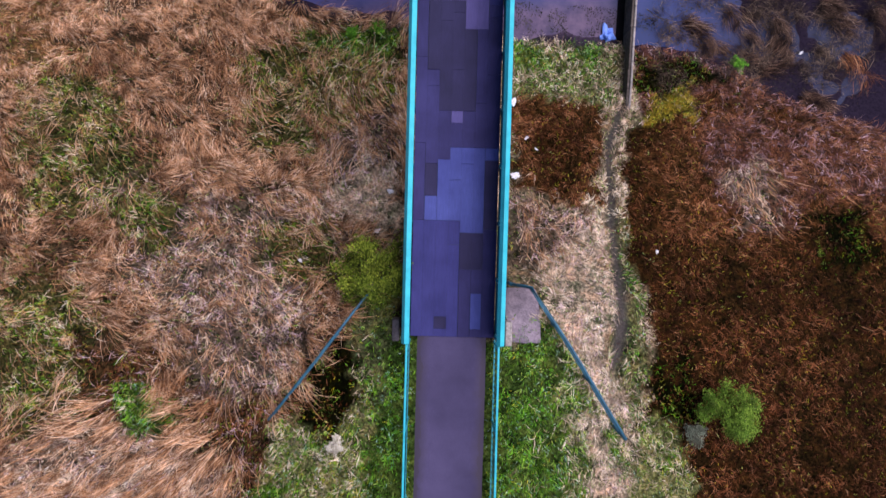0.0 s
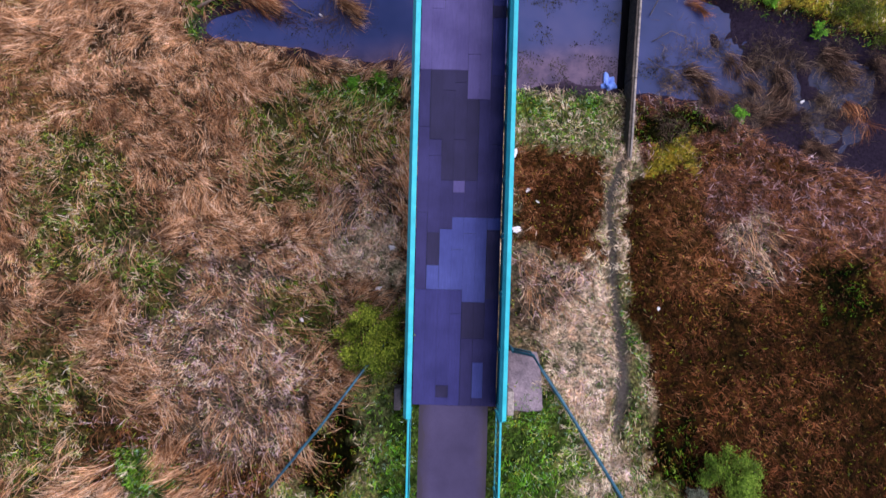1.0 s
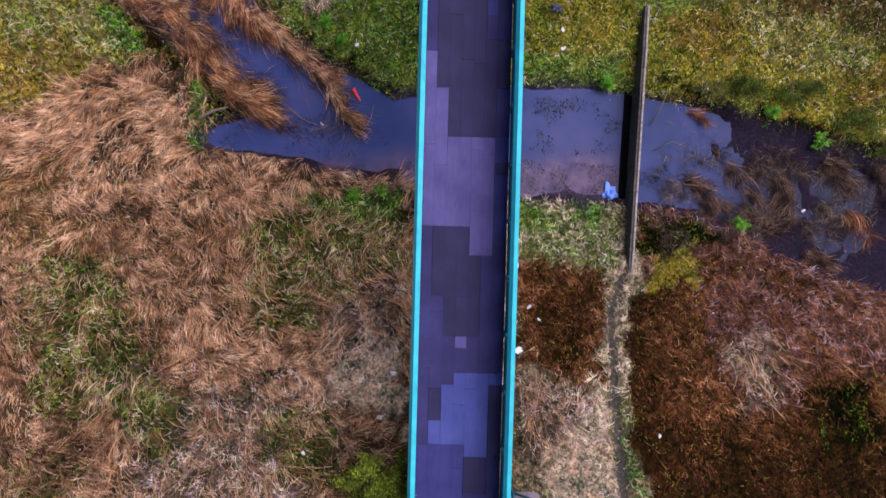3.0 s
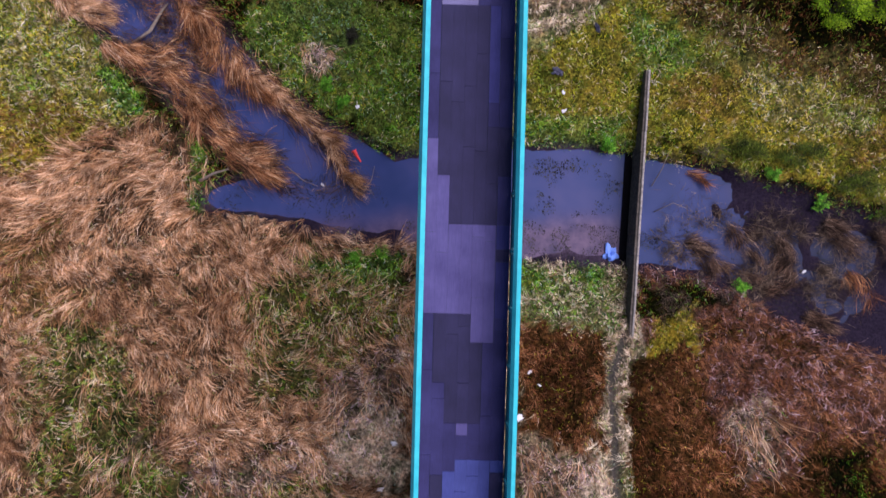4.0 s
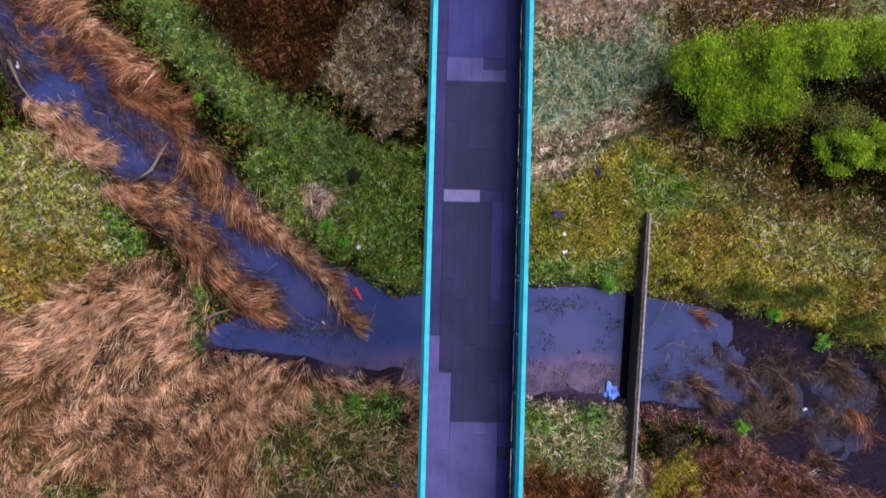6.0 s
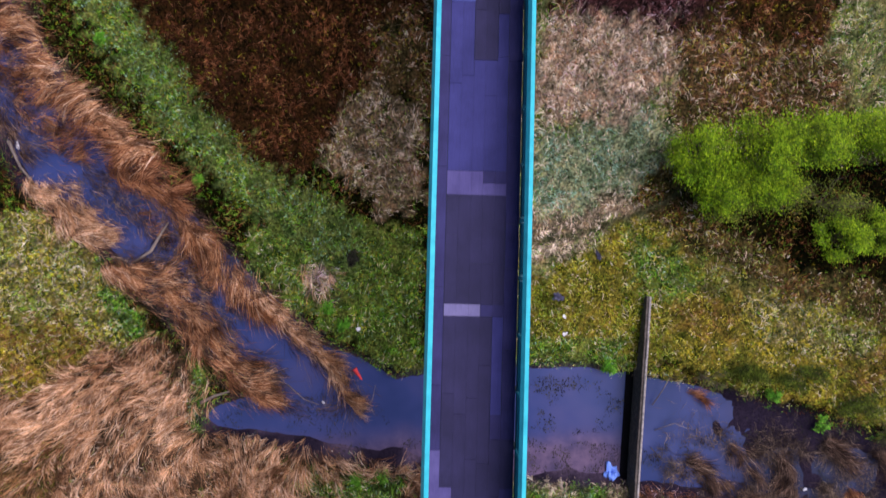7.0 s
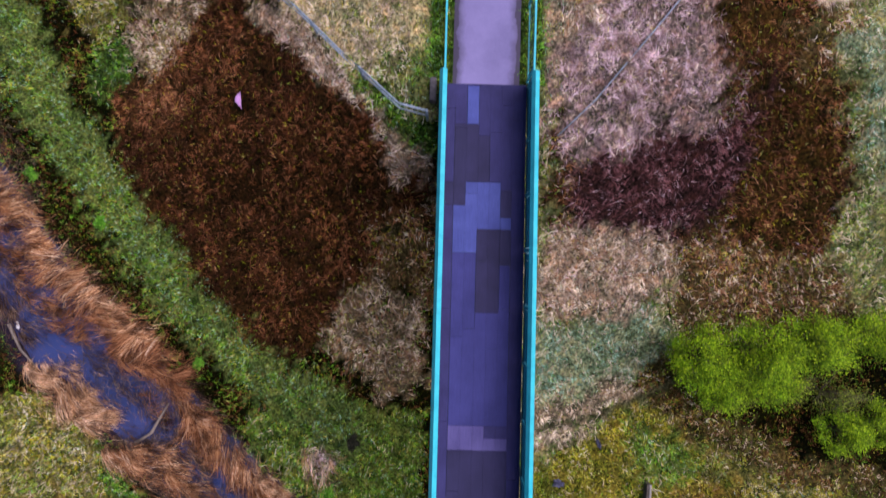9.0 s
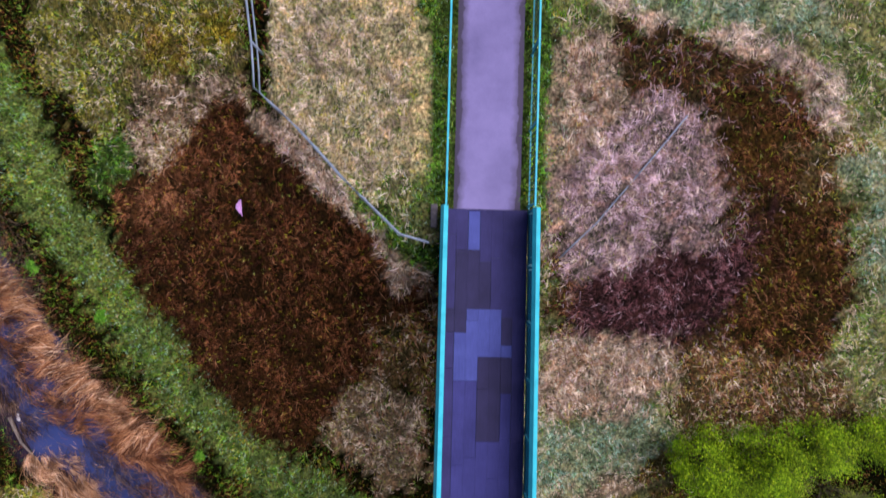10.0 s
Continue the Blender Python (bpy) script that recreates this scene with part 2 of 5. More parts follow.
def tube(bm, pts, radii, sides=6):
    """A round bar along a line of points."""
    rings = []
    for i, p in enumerate(pts):
        p = Vector(p)
        d = (Vector(pts[min(i + 1, len(pts) - 1)]) - Vector(pts[max(i - 1, 0)])).normalized()
        a = d.orthogonal().normalized()
        c = d.cross(a)
        rad = radii[i] if isinstance(radii, (list, tuple)) else radii
        rings.append([bm.verts.new(p + rad * (math.cos(k * math.tau / sides) * a + math.sin(k * math.tau / sides) * c)) for k in range(sides)])
    for r0, r1 in zip(rings, rings[1:]):
        for k in range(sides):
            bm.faces.new((r0[k], r0[(k + 1) % sides], r1[(k + 1) % sides], r1[k]))
    bm.faces.new(rings[0][::-1])
    bm.faces.new(rings[-1])
    return bm


def sweep(bm, section, stations):
    """A closed section (x, z) carried along stations (x shift, y, z shift)."""
    rings = [[bm.verts.new((sx + px, sy, sz + pz)) for px, pz in section] for sx, sy, sz in stations]
    k = len(section)
    for r0, r1 in zip(rings, rings[1:]):
        for i in range(k):
            bm.faces.new((r0[i], r0[(i + 1) % k], r1[(i + 1) % k], r1[i]))
    bm.faces.new(rings[0])
    bm.faces.new(rings[-1][::-1])
    bmesh.ops.recalc_face_normals(bm, faces=bm.faces[:])
    return bm


def shape(name, bm, material):
    me = bpy.data.meshes.new(name)
    bm.to_mesh(me)
    bm.free()
    me.materials.append(material)
    return me


rng = np.random.default_rng(7)
LATTICE = rng.random((64, 64))


def vnoise(x, y, scale, off=0.0, octaves=3):
    """Smooth value noise, 0 to 1, over the plan."""
    out, amp, tot = 0.0, 1.0, 0.0
    for o in range(octaves):
        a, c = np.asarray(x) * scale + off + 17 * o, np.asarray(y) * scale + off * 1.7 + 31 * o
        i, j = np.floor(a).astype(int), np.floor(c).astype(int)
        fx, fy = a - i, c - j
        fx, fy = fx * fx * (3 - 2 * fx), fy * fy * (3 - 2 * fy)
        v = (LATTICE[i % 64, j % 64] * (1 - fx) * (1 - fy) + LATTICE[(i + 1) % 64, j % 64] * fx * (1 - fy)
             + LATTICE[i % 64, (j + 1) % 64] * (1 - fx) * fy + LATTICE[(i + 1) % 64, (j + 1) % 64] * fx * fy)
        out, tot = out + amp * v, tot + amp
        amp, scale = amp * 0.5, scale * 2
    return out / tot


def step(a, b, v):
    t = np.clip((v - a) / (b - a), 0, 1)
    return t * t * (3 - 2 * t)


def to_line(x, y, line):
    """Distance to a line of points (x, y, half-width), less the half-width, and the line's heading there."""
    best, head = np.full(np.shape(x), 1e9), np.zeros(np.shape(x))
    for (ax, ay, aw), (bx, by, bw) in zip(line, line[1:]):
        dx, dy = bx - ax, by - ay
        t = np.clip(((x - ax) * dx + (y - ay) * dy) / (dx * dx + dy * dy), 0, 1)
        d = np.hypot(x - ax - t * dx, y - ay - t * dy) - (aw + t * (bw - aw))
        head = np.where(d < best, math.atan2(dy, dx), head)
        best = np.minimum(best, d)
    return best, head


# ---- the lie of the land ----
BRIDGE = (0.547, 10.1)            # a point on the bridge's middle line
SKEW = math.atan(0.0265)
S0, S1 = -12.3, 15.85             # the deck's two ends along its middle line


def across(x, y):
    """Metres across and along the bridge."""
    dx, dy = x - BRIDGE[0], y - BRIDGE[1]
    return dx * math.cos(SKEW) - dy * math.sin(SKEW), dx * math.sin(SKEW) + dy * math.cos(SKEW)


def deck_z(s):
    s = np.clip(s, S0, S1)
    return 5.66 - 0.0022 * (s + 1.6) ** 2


MAIN = [(-8.0, 9.5, 0.35), (-5.0, 9.55, 0.95), (-1.5, 9.35, 1.5), (3.0, 9.3, 1.95), (6.5, 9.05, 1.8), (9.5, 8.5, 1.75), (13.0, 7.1, 2.05), (15.5, 6.1, 2.1), (30.0, -2.0, 2.5), (400.0, -150.0, 4.0)]
BRANCH = [(-2.0, 9.9, 0.9), (-5.0, 11.1, 1.1), (-7.4, 12.9, 1.35), (-10.2, 15.7, 1.4), (-13.6, 18.8, 1.5), (-15.6, 22.2, 1.3), (-19.0, 28.0, 1.2), (-30.0, 40.0, 1.5), (-300.0, 300.0, 4.0)]
TRACK = [(-17.3, 33.0, 0.78), (-15.5, 30.0, 0.88), (-14.4, 27.5, 0.78), (-12.4, 24.7, 0.75), (-10.6, 22.0, 0.70), (-9.1, 19.8, 0.65), (-7.3, 17.9, 0.65), (-5.3, 16.7, 0.80), (-3.8, 15.6, 0.7)]
FURROW = [(6.05, 4.75, 0.08), (5.5, 3.4, 0.09), (5.25, 0.7, 0.10), (5.15, -0.65, 0.11), (4.85, -2.45, 0.16), (4.65, -3.25, 0.08)]


TRAIL = [(2.9, 15.6, 0.05), (5.2, 16.1, 0.05), (7.4, 16.9, 0.05), (8.6, 17.8, 0.03)]


def land(x, y):
    x, y = np.asarray(x, float), np.asarray(y, float)
    u, s = across(x, y)
    toe_near = 6.6 + 1.6 * step(-4, -9, x) - 0.6 * step(0, 2.4, x) - 0.4 * step(3, 6, x)
    near = 0.42 * np.maximum(0, toe_near - y) * (1 - 0.25 * step(6, 13, x))
    slope_far = 0.32 + 0.15 * step(-1, 3, x)
    toe_far = 17.0 + 1.1 * np.maximum(0, -2 - x) + 0.4 * np.maximum(0, x - 12)
    far = slope_far * np.maximum(0, y - toe_far)
    z = 0.32 + np.minimum(near, 3.7) + np.minimum(far, 4.5)
    # the matted reed bed stands higher than the bank under it; the far meadow rises gently from the water
    mat_top = step(-4.2, -7.2, x) * step(8.9, 7.4, y) * step(-8, -3, y)
    z = z + mat_top * (0.55 + 0.75 * (vnoise(x, y, 0.75, 47.0, 2) - 0.5))
    z = z + 0.15 * np.clip(y - 12.2, 0, 3) * step(1, 3, x) * step(18.5, 15.5, y)
    z = z + 0.4 * step(-3, -5, x) * step(-9.5, -7.5, x) * step(19.5, 21.5, y) * step(27, 24, y)
    # the approach embankments beside the path
    bank = deck_z(s) - 0.07 - 0.42 * np.maximum(0, np.abs(u) - 1.9)
    on = np.maximum(step(S0 + 2.2, S0, s), step(S1 - 3.4, S1, s))
    z = np.where(on > 0, np.maximum(z, z + (bank - z) * on * (bank > z)), z)
    z = z + (np.minimum(z, deck_z(s) - 0.07) - z) * step(1.9, 1.2, np.abs(u)) * on
    # hummocks, then the stream bed and the furrow
    z = z + (0.35 * (vnoise(x, y, 0.35, 3.1) - 0.5) + 0.16 * (vnoise(x, y, 1.6, 8.2) - 0.5)) * step(1.1, 2.0, np.abs(u) + 3 * (1 - on))
    d = np.minimum(to_line(x, y, MAIN)[0], to_line(x, y, BRANCH)[0]) + 0.55 * (vnoise(x, y, 0.9, 5.5) - 0.5)
    shelf = step(0.45, 0.6, vnoise(x, y, 0.55, 2.2) + 0.35 * step(8.6, 7.4, y) * step(9, 5, x) + 0.31 * step(8.0, 10.0, x) - 0.10)
    shelf = shelf * (1 - step(6.2, 6.6, x) * step(10.2, 8.2, x + 3.0 * (vnoise(x, y, 0.9, 77.0) - 0.5))) * (1 - 0.14 * step(6.8, 6.2, x))
    z = z + (-0.35 + 0.37 * shelf + 0.06 * (vnoise(x, y, 2.5, 4.4) - 0.5) - z) * step(0.45, -0.45, d)
    z = z - 0.14 * step(0.2, 0.0, np.minimum(to_line(x, y, FURROW)[0], to_line(x, y, TRAIL)[0]))
    return z


# ---- ground and water ----
def spread(lo, hi, pitch):
    mid = np.arange(lo, hi + pitch / 2, pitch)
    out = np.cumsum(pitch * 1.35 ** np.arange(1, 26))
    return np.concatenate([lo - out[::-1], mid, hi + out])


gx, gy = spread(-18.0, 18.0, 0.2), spread(-11.0, 37.0, 0.2)
X, Y = np.meshgrid(gx, gy)
Z = land(X, Y)
nx, ny = len(gx), len(gy)
idx = np.arange(nx * ny).reshape(ny, nx)
quads = np.stack([idx[:-1, :-1], idx[:-1, 1:], idx[1:, 1:], idx[1:, :-1]], -1).reshape(-1, 4)
me = bpy.data.meshes.new("ground")
me.from_pydata(np.stack([X, Y, Z], -1).reshape(-1, 3), [], quads)
me.materials.append(SOIL)
me.shade_smooth()
wet = np.minimum(to_line(X, Y, MAIN)[0], to_line(X, Y, BRANCH)[0])
for key, val in (("mud", step(0.5, 0.05, wet)), ("silt", 0.85 * step(0.3, -0.1, wet) * step(6.6, 6.2, X) * step(0.35, 0.6, vnoise(X, Y, 0.8, 19.0))), ("trod", np.maximum(0.8 * step(0.14, -0.05, to_line(X, Y, FURROW)[0]), 0.0))):
    a = me.attributes.new(key, "FLOAT", "POINT")
    a.data.foreach_set("value", val.ravel().astype(np.float32))
tagged(new("ground", me), "rough soil banks with thatch and mud round a stream", "ground", kind="structure")
me = bpy.data.meshes.new("water")
me.from_pydata(np.stack([X, Y, 0 * Z], -1).reshape(-1, 3), [], quads)
me.materials.append(WATER)
cloudy = 0.9 * step(9.3, 8.0, Y + 0.9 * (vnoise(X, Y, 0.6, 23.0) - 0.5)) * step(6.6, 6.3, X) * step(-11.0, -9.5, X)
me.attributes.new("cloud", "FLOAT", "POINT").data.foreach_set("value", cloudy.ravel().astype(np.float32))
peaty = 0.85 * step(8.2, 11.6, X + 3.5 * (vnoise(X, Y, 0.6, 29.0) - 0.5))
me.attributes.new("peat", "FLOAT", "POINT").data.foreach_set("value", peaty.ravel().astype(np.float32))
tagged(new("water", me), "murky grey-blue stream water with a still surface", "water", kind="structure")

# ---- the bridge ----
bridge = new("footbridge")
bridge.matrix_world = pose(BRIDGE[0], BRIDGE[1], 0, 0, 0, -math.degrees(SKEW))
tagged(bridge, "arched footbridge with turquoise steel parapets and patched violet-grey deck", "bridge")
STATIONS = np.linspace(S0, S1, 41)
PAR = 1.06                        # parapet height over the deck
RAIL = 1.093


def along(section, u, dz, s0=S0, s1=S1):
    return sweep(bmesh.new(), section, [(u, s, float(deck_z(s)) + dz) for s in STATIONS if s0 <= s <= s1])


def rect(w, h):
    return [(-w, -h), (w, -h), (w, h), (-w, h)]


CAP = [(-0.088, -0.03), (0.088, -0.03), (0.088, 0.04), (-0.006, 0.115), (-0.016, 0.115), (-0.088, -0.005)]
for sgn in (-1, 1):
    part("top_chord", along(CAP, sgn * RAIL, PAR), TURQUOISE, bridge, "glossy turquoise ridged steel capping")
    part("upper_rail", along(rect(0.03, 0.035), sgn * RAIL, PAR - 0.30), TEAL, bridge, "dull teal rail")
    part("bottom_chord", along(rect(0.05, 0.09), sgn * (RAIL + 0.02), 0.06), TEAL_DARK, bridge, "dull teal steel chord")
    part("girder", along(rect(0.11, 0.24), sgn * 0.86, -0.34), STEEL, bridge, "dark steel girder")
part("deck_bearer", along(rect(1.04, 0.03), 0, -0.065), STEEL, bridge, "dark steel deck plate")
bm = bmesh.new()
box(bm, -0.04, 0.04, -0.04, 0.04, 0.0, PAR + 0.01, 0.006)
post_mesh = shape("post", bm, TEAL)
bm = bmesh.new()
box(bm, -0.014, 0.014, -0.084, 0.084, 0.10, PAR - 0.20)
slat_mesh = shape("slat", bm, TEAL)
bm = bmesh.new()
box(bm, -1.12, 1.12, -0.05, 0.05, -0.46, -0.10, 0.01)
beam_mesh = shape("cross_beam", bm, STEEL)


def piece(name, me, parent, m):
    ob = new(name, me)
    ob.parent, ob.matrix_basis = parent, m
    return ob


BAY = (S1 - S0 - 0.1) / 20
for k in range(21):
    s = S0 + 0.05 + k * BAY
    z = float(deck_z(s))
    for sgn in (-1, 1):
        piece("post", post_mesh, bridge, pose(sgn * RAIL, s, z))
        if k < 20:
            for j in range(7):
                q = s + BAY * (j + 0.9) / 7.8
                piece("slat", slat_mesh, bridge, pose(sgn * RAIL, q, float(deck_z(q))))
    piece("cross_beam", beam_mesh, bridge, pose(0, s, z))

# deck boards, seven columns of 0.3 m; patches of newer boards by their span across and along
PATCHES_A = [
    ("mid", -1.1, 0.2, -12.4, -9.4), ("dark", -0.46, 0.45, -6.7, -4.05), ("dark", -0.75, 0.15, -5.7, -4.05), ("blue", -0.17, 0.95, -7.93, -7.61), ("blue", -0.46, 0.70, -8.82, -7.91),
    ("blue", -0.77, 0.70, -9.41, -8.79), ("blue", 0.12, 0.70, -9.69, -9.37), ("lilac", -0.17, 0.12, -7.03, -6.72), ("dark", 0.13, 0.70, -10.59, -9.68),
    ("dark", -0.47, -0.17, -12.05, -11.76), ("dark", 0.71, 0.96, -9.65, -7.90), ("dark", -0.77, -0.47, -8.81, -7.97), ("blue", 0.41, 0.70, -12.05, -11.17),
    ("lilac", -1.06, 1.06, -4.05, -1.78), ("lilac", 0.13, 0.70, -4.67, -3.60), ("lilac", -1.0, -0.46, -1.84, 0.31), ("mid", 0.70, 1.06, -4.1, -1.8), ("dark", 0.71, 0.96, -2.71, -2.39),
]
PATCHES_B = [
    ("dark", -0.77, 0.95, -0.59, 0.57), ("dark", -0.46, 0.71, -1.80, -0.55), ("dark", -0.76, 0.45, 0.30, 3.62), ("white", -0.85, 0.13, 3.61, 3.91), ("mid", 0.44, 0.70, 1.15, 3.60),
    ("dark", -0.76, 0.75, 3.93, 6.65), ("lilac", -0.79, 0.12, 6.89, 7.20), ("lilac", -0.78, 0.83, 6.64, 6.94), ("mid", -0.80, 0.75, 7.2, 11.5), ("blue", -0.76, 0.75, 12.11, 12.70),
    ("blue", -0.73, -0.16, 11.50, 12.70), ("blue", -0.44, 0.45, 12.40, 13.31), ("dark", -0.15, 0.76, 11.21, 12.12), ("dark", -0.15, 0.43, 9.97, 11.23),
    ("dark", 0.45, 0.74, 12.43, 13.14), ("dark", -1.01, -0.47, 12.71, 13.31), ("dark", -0.74, -0.15, 13.32, 14.84), ("dark", -0.15, 0.15, 13.32, 14.53), ("blue", -0.44, -0.15, 14.84, 15.75),
]


def tone(u, s):
    t = "base"
    for name, u0, u1, s0, s1 in PATCHES_A + PATCHES_B:
        if u0 <= u <= u1 and s0 <= s <= s1:
            t = name
    return t


EDGES = (-1.045, -0.77, -0.465, -0.16, 0.13, 0.43, 0.705, 1.045)
ROW = 0.1
for u0, u1 in zip(EDGES, EDGES[1:]):
    s, t = S0, tone((u0 + u1) / 2, S0 + ROW / 2)
    start, limit = S0, random.uniform(0.9, 3.2)
    while s < S1 - 1e-6:
        s = min(s + ROW, S1)
        nxt = tone((u0 + u1) / 2, s + ROW / 2) if s < S1 - 1e-6 else None
        if nxt != t or s - start > limit:
            za, zb = float(deck_z(start)), float(deck_z(s))
            lift = {"dark": 0.006, "blue": 0.004, "white": 0.008}.get(t, 0.0) + random.uniform(-0.002, 0.002)
            bm = bmesh.new()
            ga, gb = ((0.0012 if tone(q, (start + s) / 2) == t else 0.006) for q in (u0 - 0.1, u1 + 0.1))
            g = 0.004
            v = [bm.verts.new(p) for zz in (-0.035, lift) for p in ((u0 + ga, start + g, za + zz), (u1 - gb, start + g, za + zz), (u1 - gb, s - g, zb + zz), (u0 + ga, s - g, zb + zz))]
            for f in ((0, 3, 2, 1), (4, 5, 6, 7), (0, 1, 5, 4), (1, 2, 6, 5), (2, 3, 7, 6), (3, 0, 4, 7)):
                bm.faces.new([v[i] for i in f])
            part("deck_board", bm, BOARDS[t], bridge)
            start, limit, t = s, random.uniform(0.9, 3.2), nxt

# abutments, end blocks and the paths
for s0, s1 in ((S0 - 0.9, S0 + 0.12), (S1 - 0.12, S1 + 0.9)):
    bm = bmesh.new()
    top = float(deck_z(s0)) - 0.12
    box(bm, -1.30, 1.30, s0, s1, 1.2, top, 0.03)
    ob = tagged(part("abutment", bm, CONCRETE), "weathered concrete abutment under the end of the bridge", "abutment", kind="structure")
    ob.matrix_world = bridge.matrix_world
for u, s0, s1, m, say in ((1.40, -12.48, -11.88, COPING, "pale"), (-1.40, -12.42, -11.88, DARKCONC, "dark"), (-1.36, 15.35, 15.95, DARKCONC, "dark")):
    bm = bmesh.new()
    box(bm, u - 0.085, u + 0.085, s0, s1, 3.0, float(deck_z(s0)) + 0.14, 0.02)
    ob = tagged(part("end_block", bm, m), say + " concrete block beside the end of the bridge", "concrete block", group="bridge end blocks")
    ob.matrix_world = bridge.matrix_world
for s0, s1 in ((S0 - 90.0, S0 - 0.004), (S1 + 0.004, S1 + 90.0)):
    bm = bmesh.new()
    rows = []
    for s in np.concatenate([np.linspace(s0, s0 + 78, 8)[:-1], np.linspace(s0 + 78, s1, 40)]) if s0 < 0 else np.concatenate([np.linspace(s0, s0 + 12, 40), np.linspace(s0 + 12, s1, 8)[1:]]):
        row = []
        for k in range(11):
            q = -1 + 0.2 * k
            wob = 0.05 * (vnoise(q * 2, s, 1.7, 9.0) - 0.5) if abs(q) > 0.9 else 0
            row.append(bm.verts.new((q * 0.95 + wob, s, float(deck_z(s)) - 0.01 - 0.02 * q * q - (0.08 if abs(q) > 0.99 else 0))))
        rows.append(row)
    for a, c in zip(rows, rows[1:]):
        for k in range(10):
            bm.faces.new((a[k], a[k + 1], c[k + 1], c[k]))
    ob = tagged(part("path", bm, TARMAC if s0 < 0 else TARMAC_PALE, smooth=True), ("worn violet-grey" if s0 < 0 else "bleached lilac-grey") + " tarmac path leading onto the bridge", "path", kind="structure")
    ob.matrix_world = bridge.matrix_world

# railings along the approach paths
bm = bmesh.new()
box(bm, -0.008, 0.008, -0.008, 0.008, 0.12, 1.02)
bar_mesh = shape("bar", bm, TEAL_DARK)
bm = bmesh.new()
box(bm, -0.025, 0.025, -0.025, 0.025, -0.3, 1.04, 0.005)
rail_post = shape("post", bm, TURQUOISE)
for end, way in ((S0, -1), (S1, 1)):
    for sgn in (-1, 1):
        rail = tagged(new("path_railing"), "turquoise steel railing with upright bars beside the path", "railing", group="path railings")
        z = float(deck_z(end))
        rail.matrix_world = bridge.matrix_world @ pose(sgn * 1.06, end, z)
        length = 10.0
        part("handrail", box(bmesh.new(), -0.024, 0.024, *sorted((way * 0.02, way * length)), 1.03, 1.075, 0.008), TURQUOISE, rail)
        part("lower_rail", box(bmesh.new(), -0.015, 0.015, *sorted((way * 0.02, way * length)), 0.10, 0.14), TEAL, rail)
        for k in range(6):
            piece("post", rail_post, rail, pose(0, way * (0.1 + k * 1.96), 0))
        for k in range(70):
            piece("bar", bar_mesh, rail, pose(0, way * (0.2 + k * 0.14), 0))


# fences down the embankments
def fence(pts, metal, label, high=0.92, fat=0.03):
    ob = tagged(new("bank_fence"), label, "fence", group="embankment fences")
    line = []
    for (ax, ay), (bx, by) in zip(pts, pts[1:]):
        k = max(1, round(math.hypot(bx - ax, by - ay) / 0.6))
        line += [(ax + (bx - ax) * i / k, ay + (by - ay) * i / k) for i in range(k)]
    line.append(pts[-1])
    zs = land(np.array([p[0] for p in line]), np.array([p[1] for p in line]))
    zs = np.convolve(np.pad(zs, 2, mode="edge"), np.ones(5) / 5, "valid")
    part("top_rail", tube(bmesh.new(), [(x, y, z + high) for (x, y), z in zip(line, zs)], fat, 8), metal, ob, smooth=True)
    part("mid_rail", tube(bmesh.new(), [(x, y, z + high * 0.5) for (x, y), z in zip(line, zs)], fat * 0.8, 6), metal, ob, smooth=True)
    for (x, y), z in list(zip(line, zs))[::3]:
        part("post", tube(bmesh.new(), [(x, y, z - 0.4), (x, y, z + high + 0.03)], fat * 1.15, 8), metal, ob, smooth=True)
    return ob


fence([(1.75, -0.90), (2.24, -0.98), (3.4, -2.85), (4.60, -4.78)], RAILBLUE, "faded teal-blue tube fence running down the grass bank", 0.92, 0.04)
fence([(-1.55, -0.75), (-1.98, -1.24), (-3.1, -2.7), (-4.45, -4.35)], RAILBLUE, "faded dark blue tube fence half sunk in brambles")
fence([(-0.55, 25.1), (-1.25, 25.3), (-2.75, 26.75), (-4.1, 28.2), (-5.35, 29.35), (-5.35, 33.5)], GALV, "grey-blue galvanised tube fence bending round the bank")
fence([(2.9, 24.7), (3.85, 25.6), (5.2, 27.2), (6.2, 28.4)], GALV, "dull grey-blue tube fence sunk in dry grass", 0.13, 0.016)

# the concrete wall across the stream
wall = tagged(new("cross_wall"), "weathered concrete wall standing across the stream, pale along its top", "wall")
ax, ay, bx, by = 6.30, 4.70, 6.88, 13.75
turn = math.degrees(math.atan2(-(bx - ax), by - ay))
wall.matrix_world = pose(ax, ay, 0, 0, 0, turn)
LEN = math.hypot(bx - ax, by - ay)
for k in range(13):
    y0, y1 = LEN * k / 13, LEN * (k + 1) / 13
    bm = bmesh.new()
    box(bm, -0.14 + random.uniform(-0.006, 0.006), 0.0, y0 + 0.002, y1 - 0.002, -0.8, 0.80, 0.012)
    part("wall_panel", bm, CONCRETE, wall)
    bm = bmesh.new()
    box(bm, -0.058 + random.uniform(-0.012, 0.006), 0.010, y0 + 0.005, y1 - 0.005, 0.78, 0.85 + random.uniform(-0.012, 0.012), 0.014)
    part("coping", bm, COPING, wall, "bleached concrete coping")
# added near-black slab, standing in for the wall's shadow and reflection on the water
bm = bmesh.new()
box(bm, -0.40, -0.135, 2.3, 6.9, -0.8, 0.035, 0.02)
part("shade_strip", bm, SHADE_BLACK, wall, "added black strip for shade and reflection along the wall")

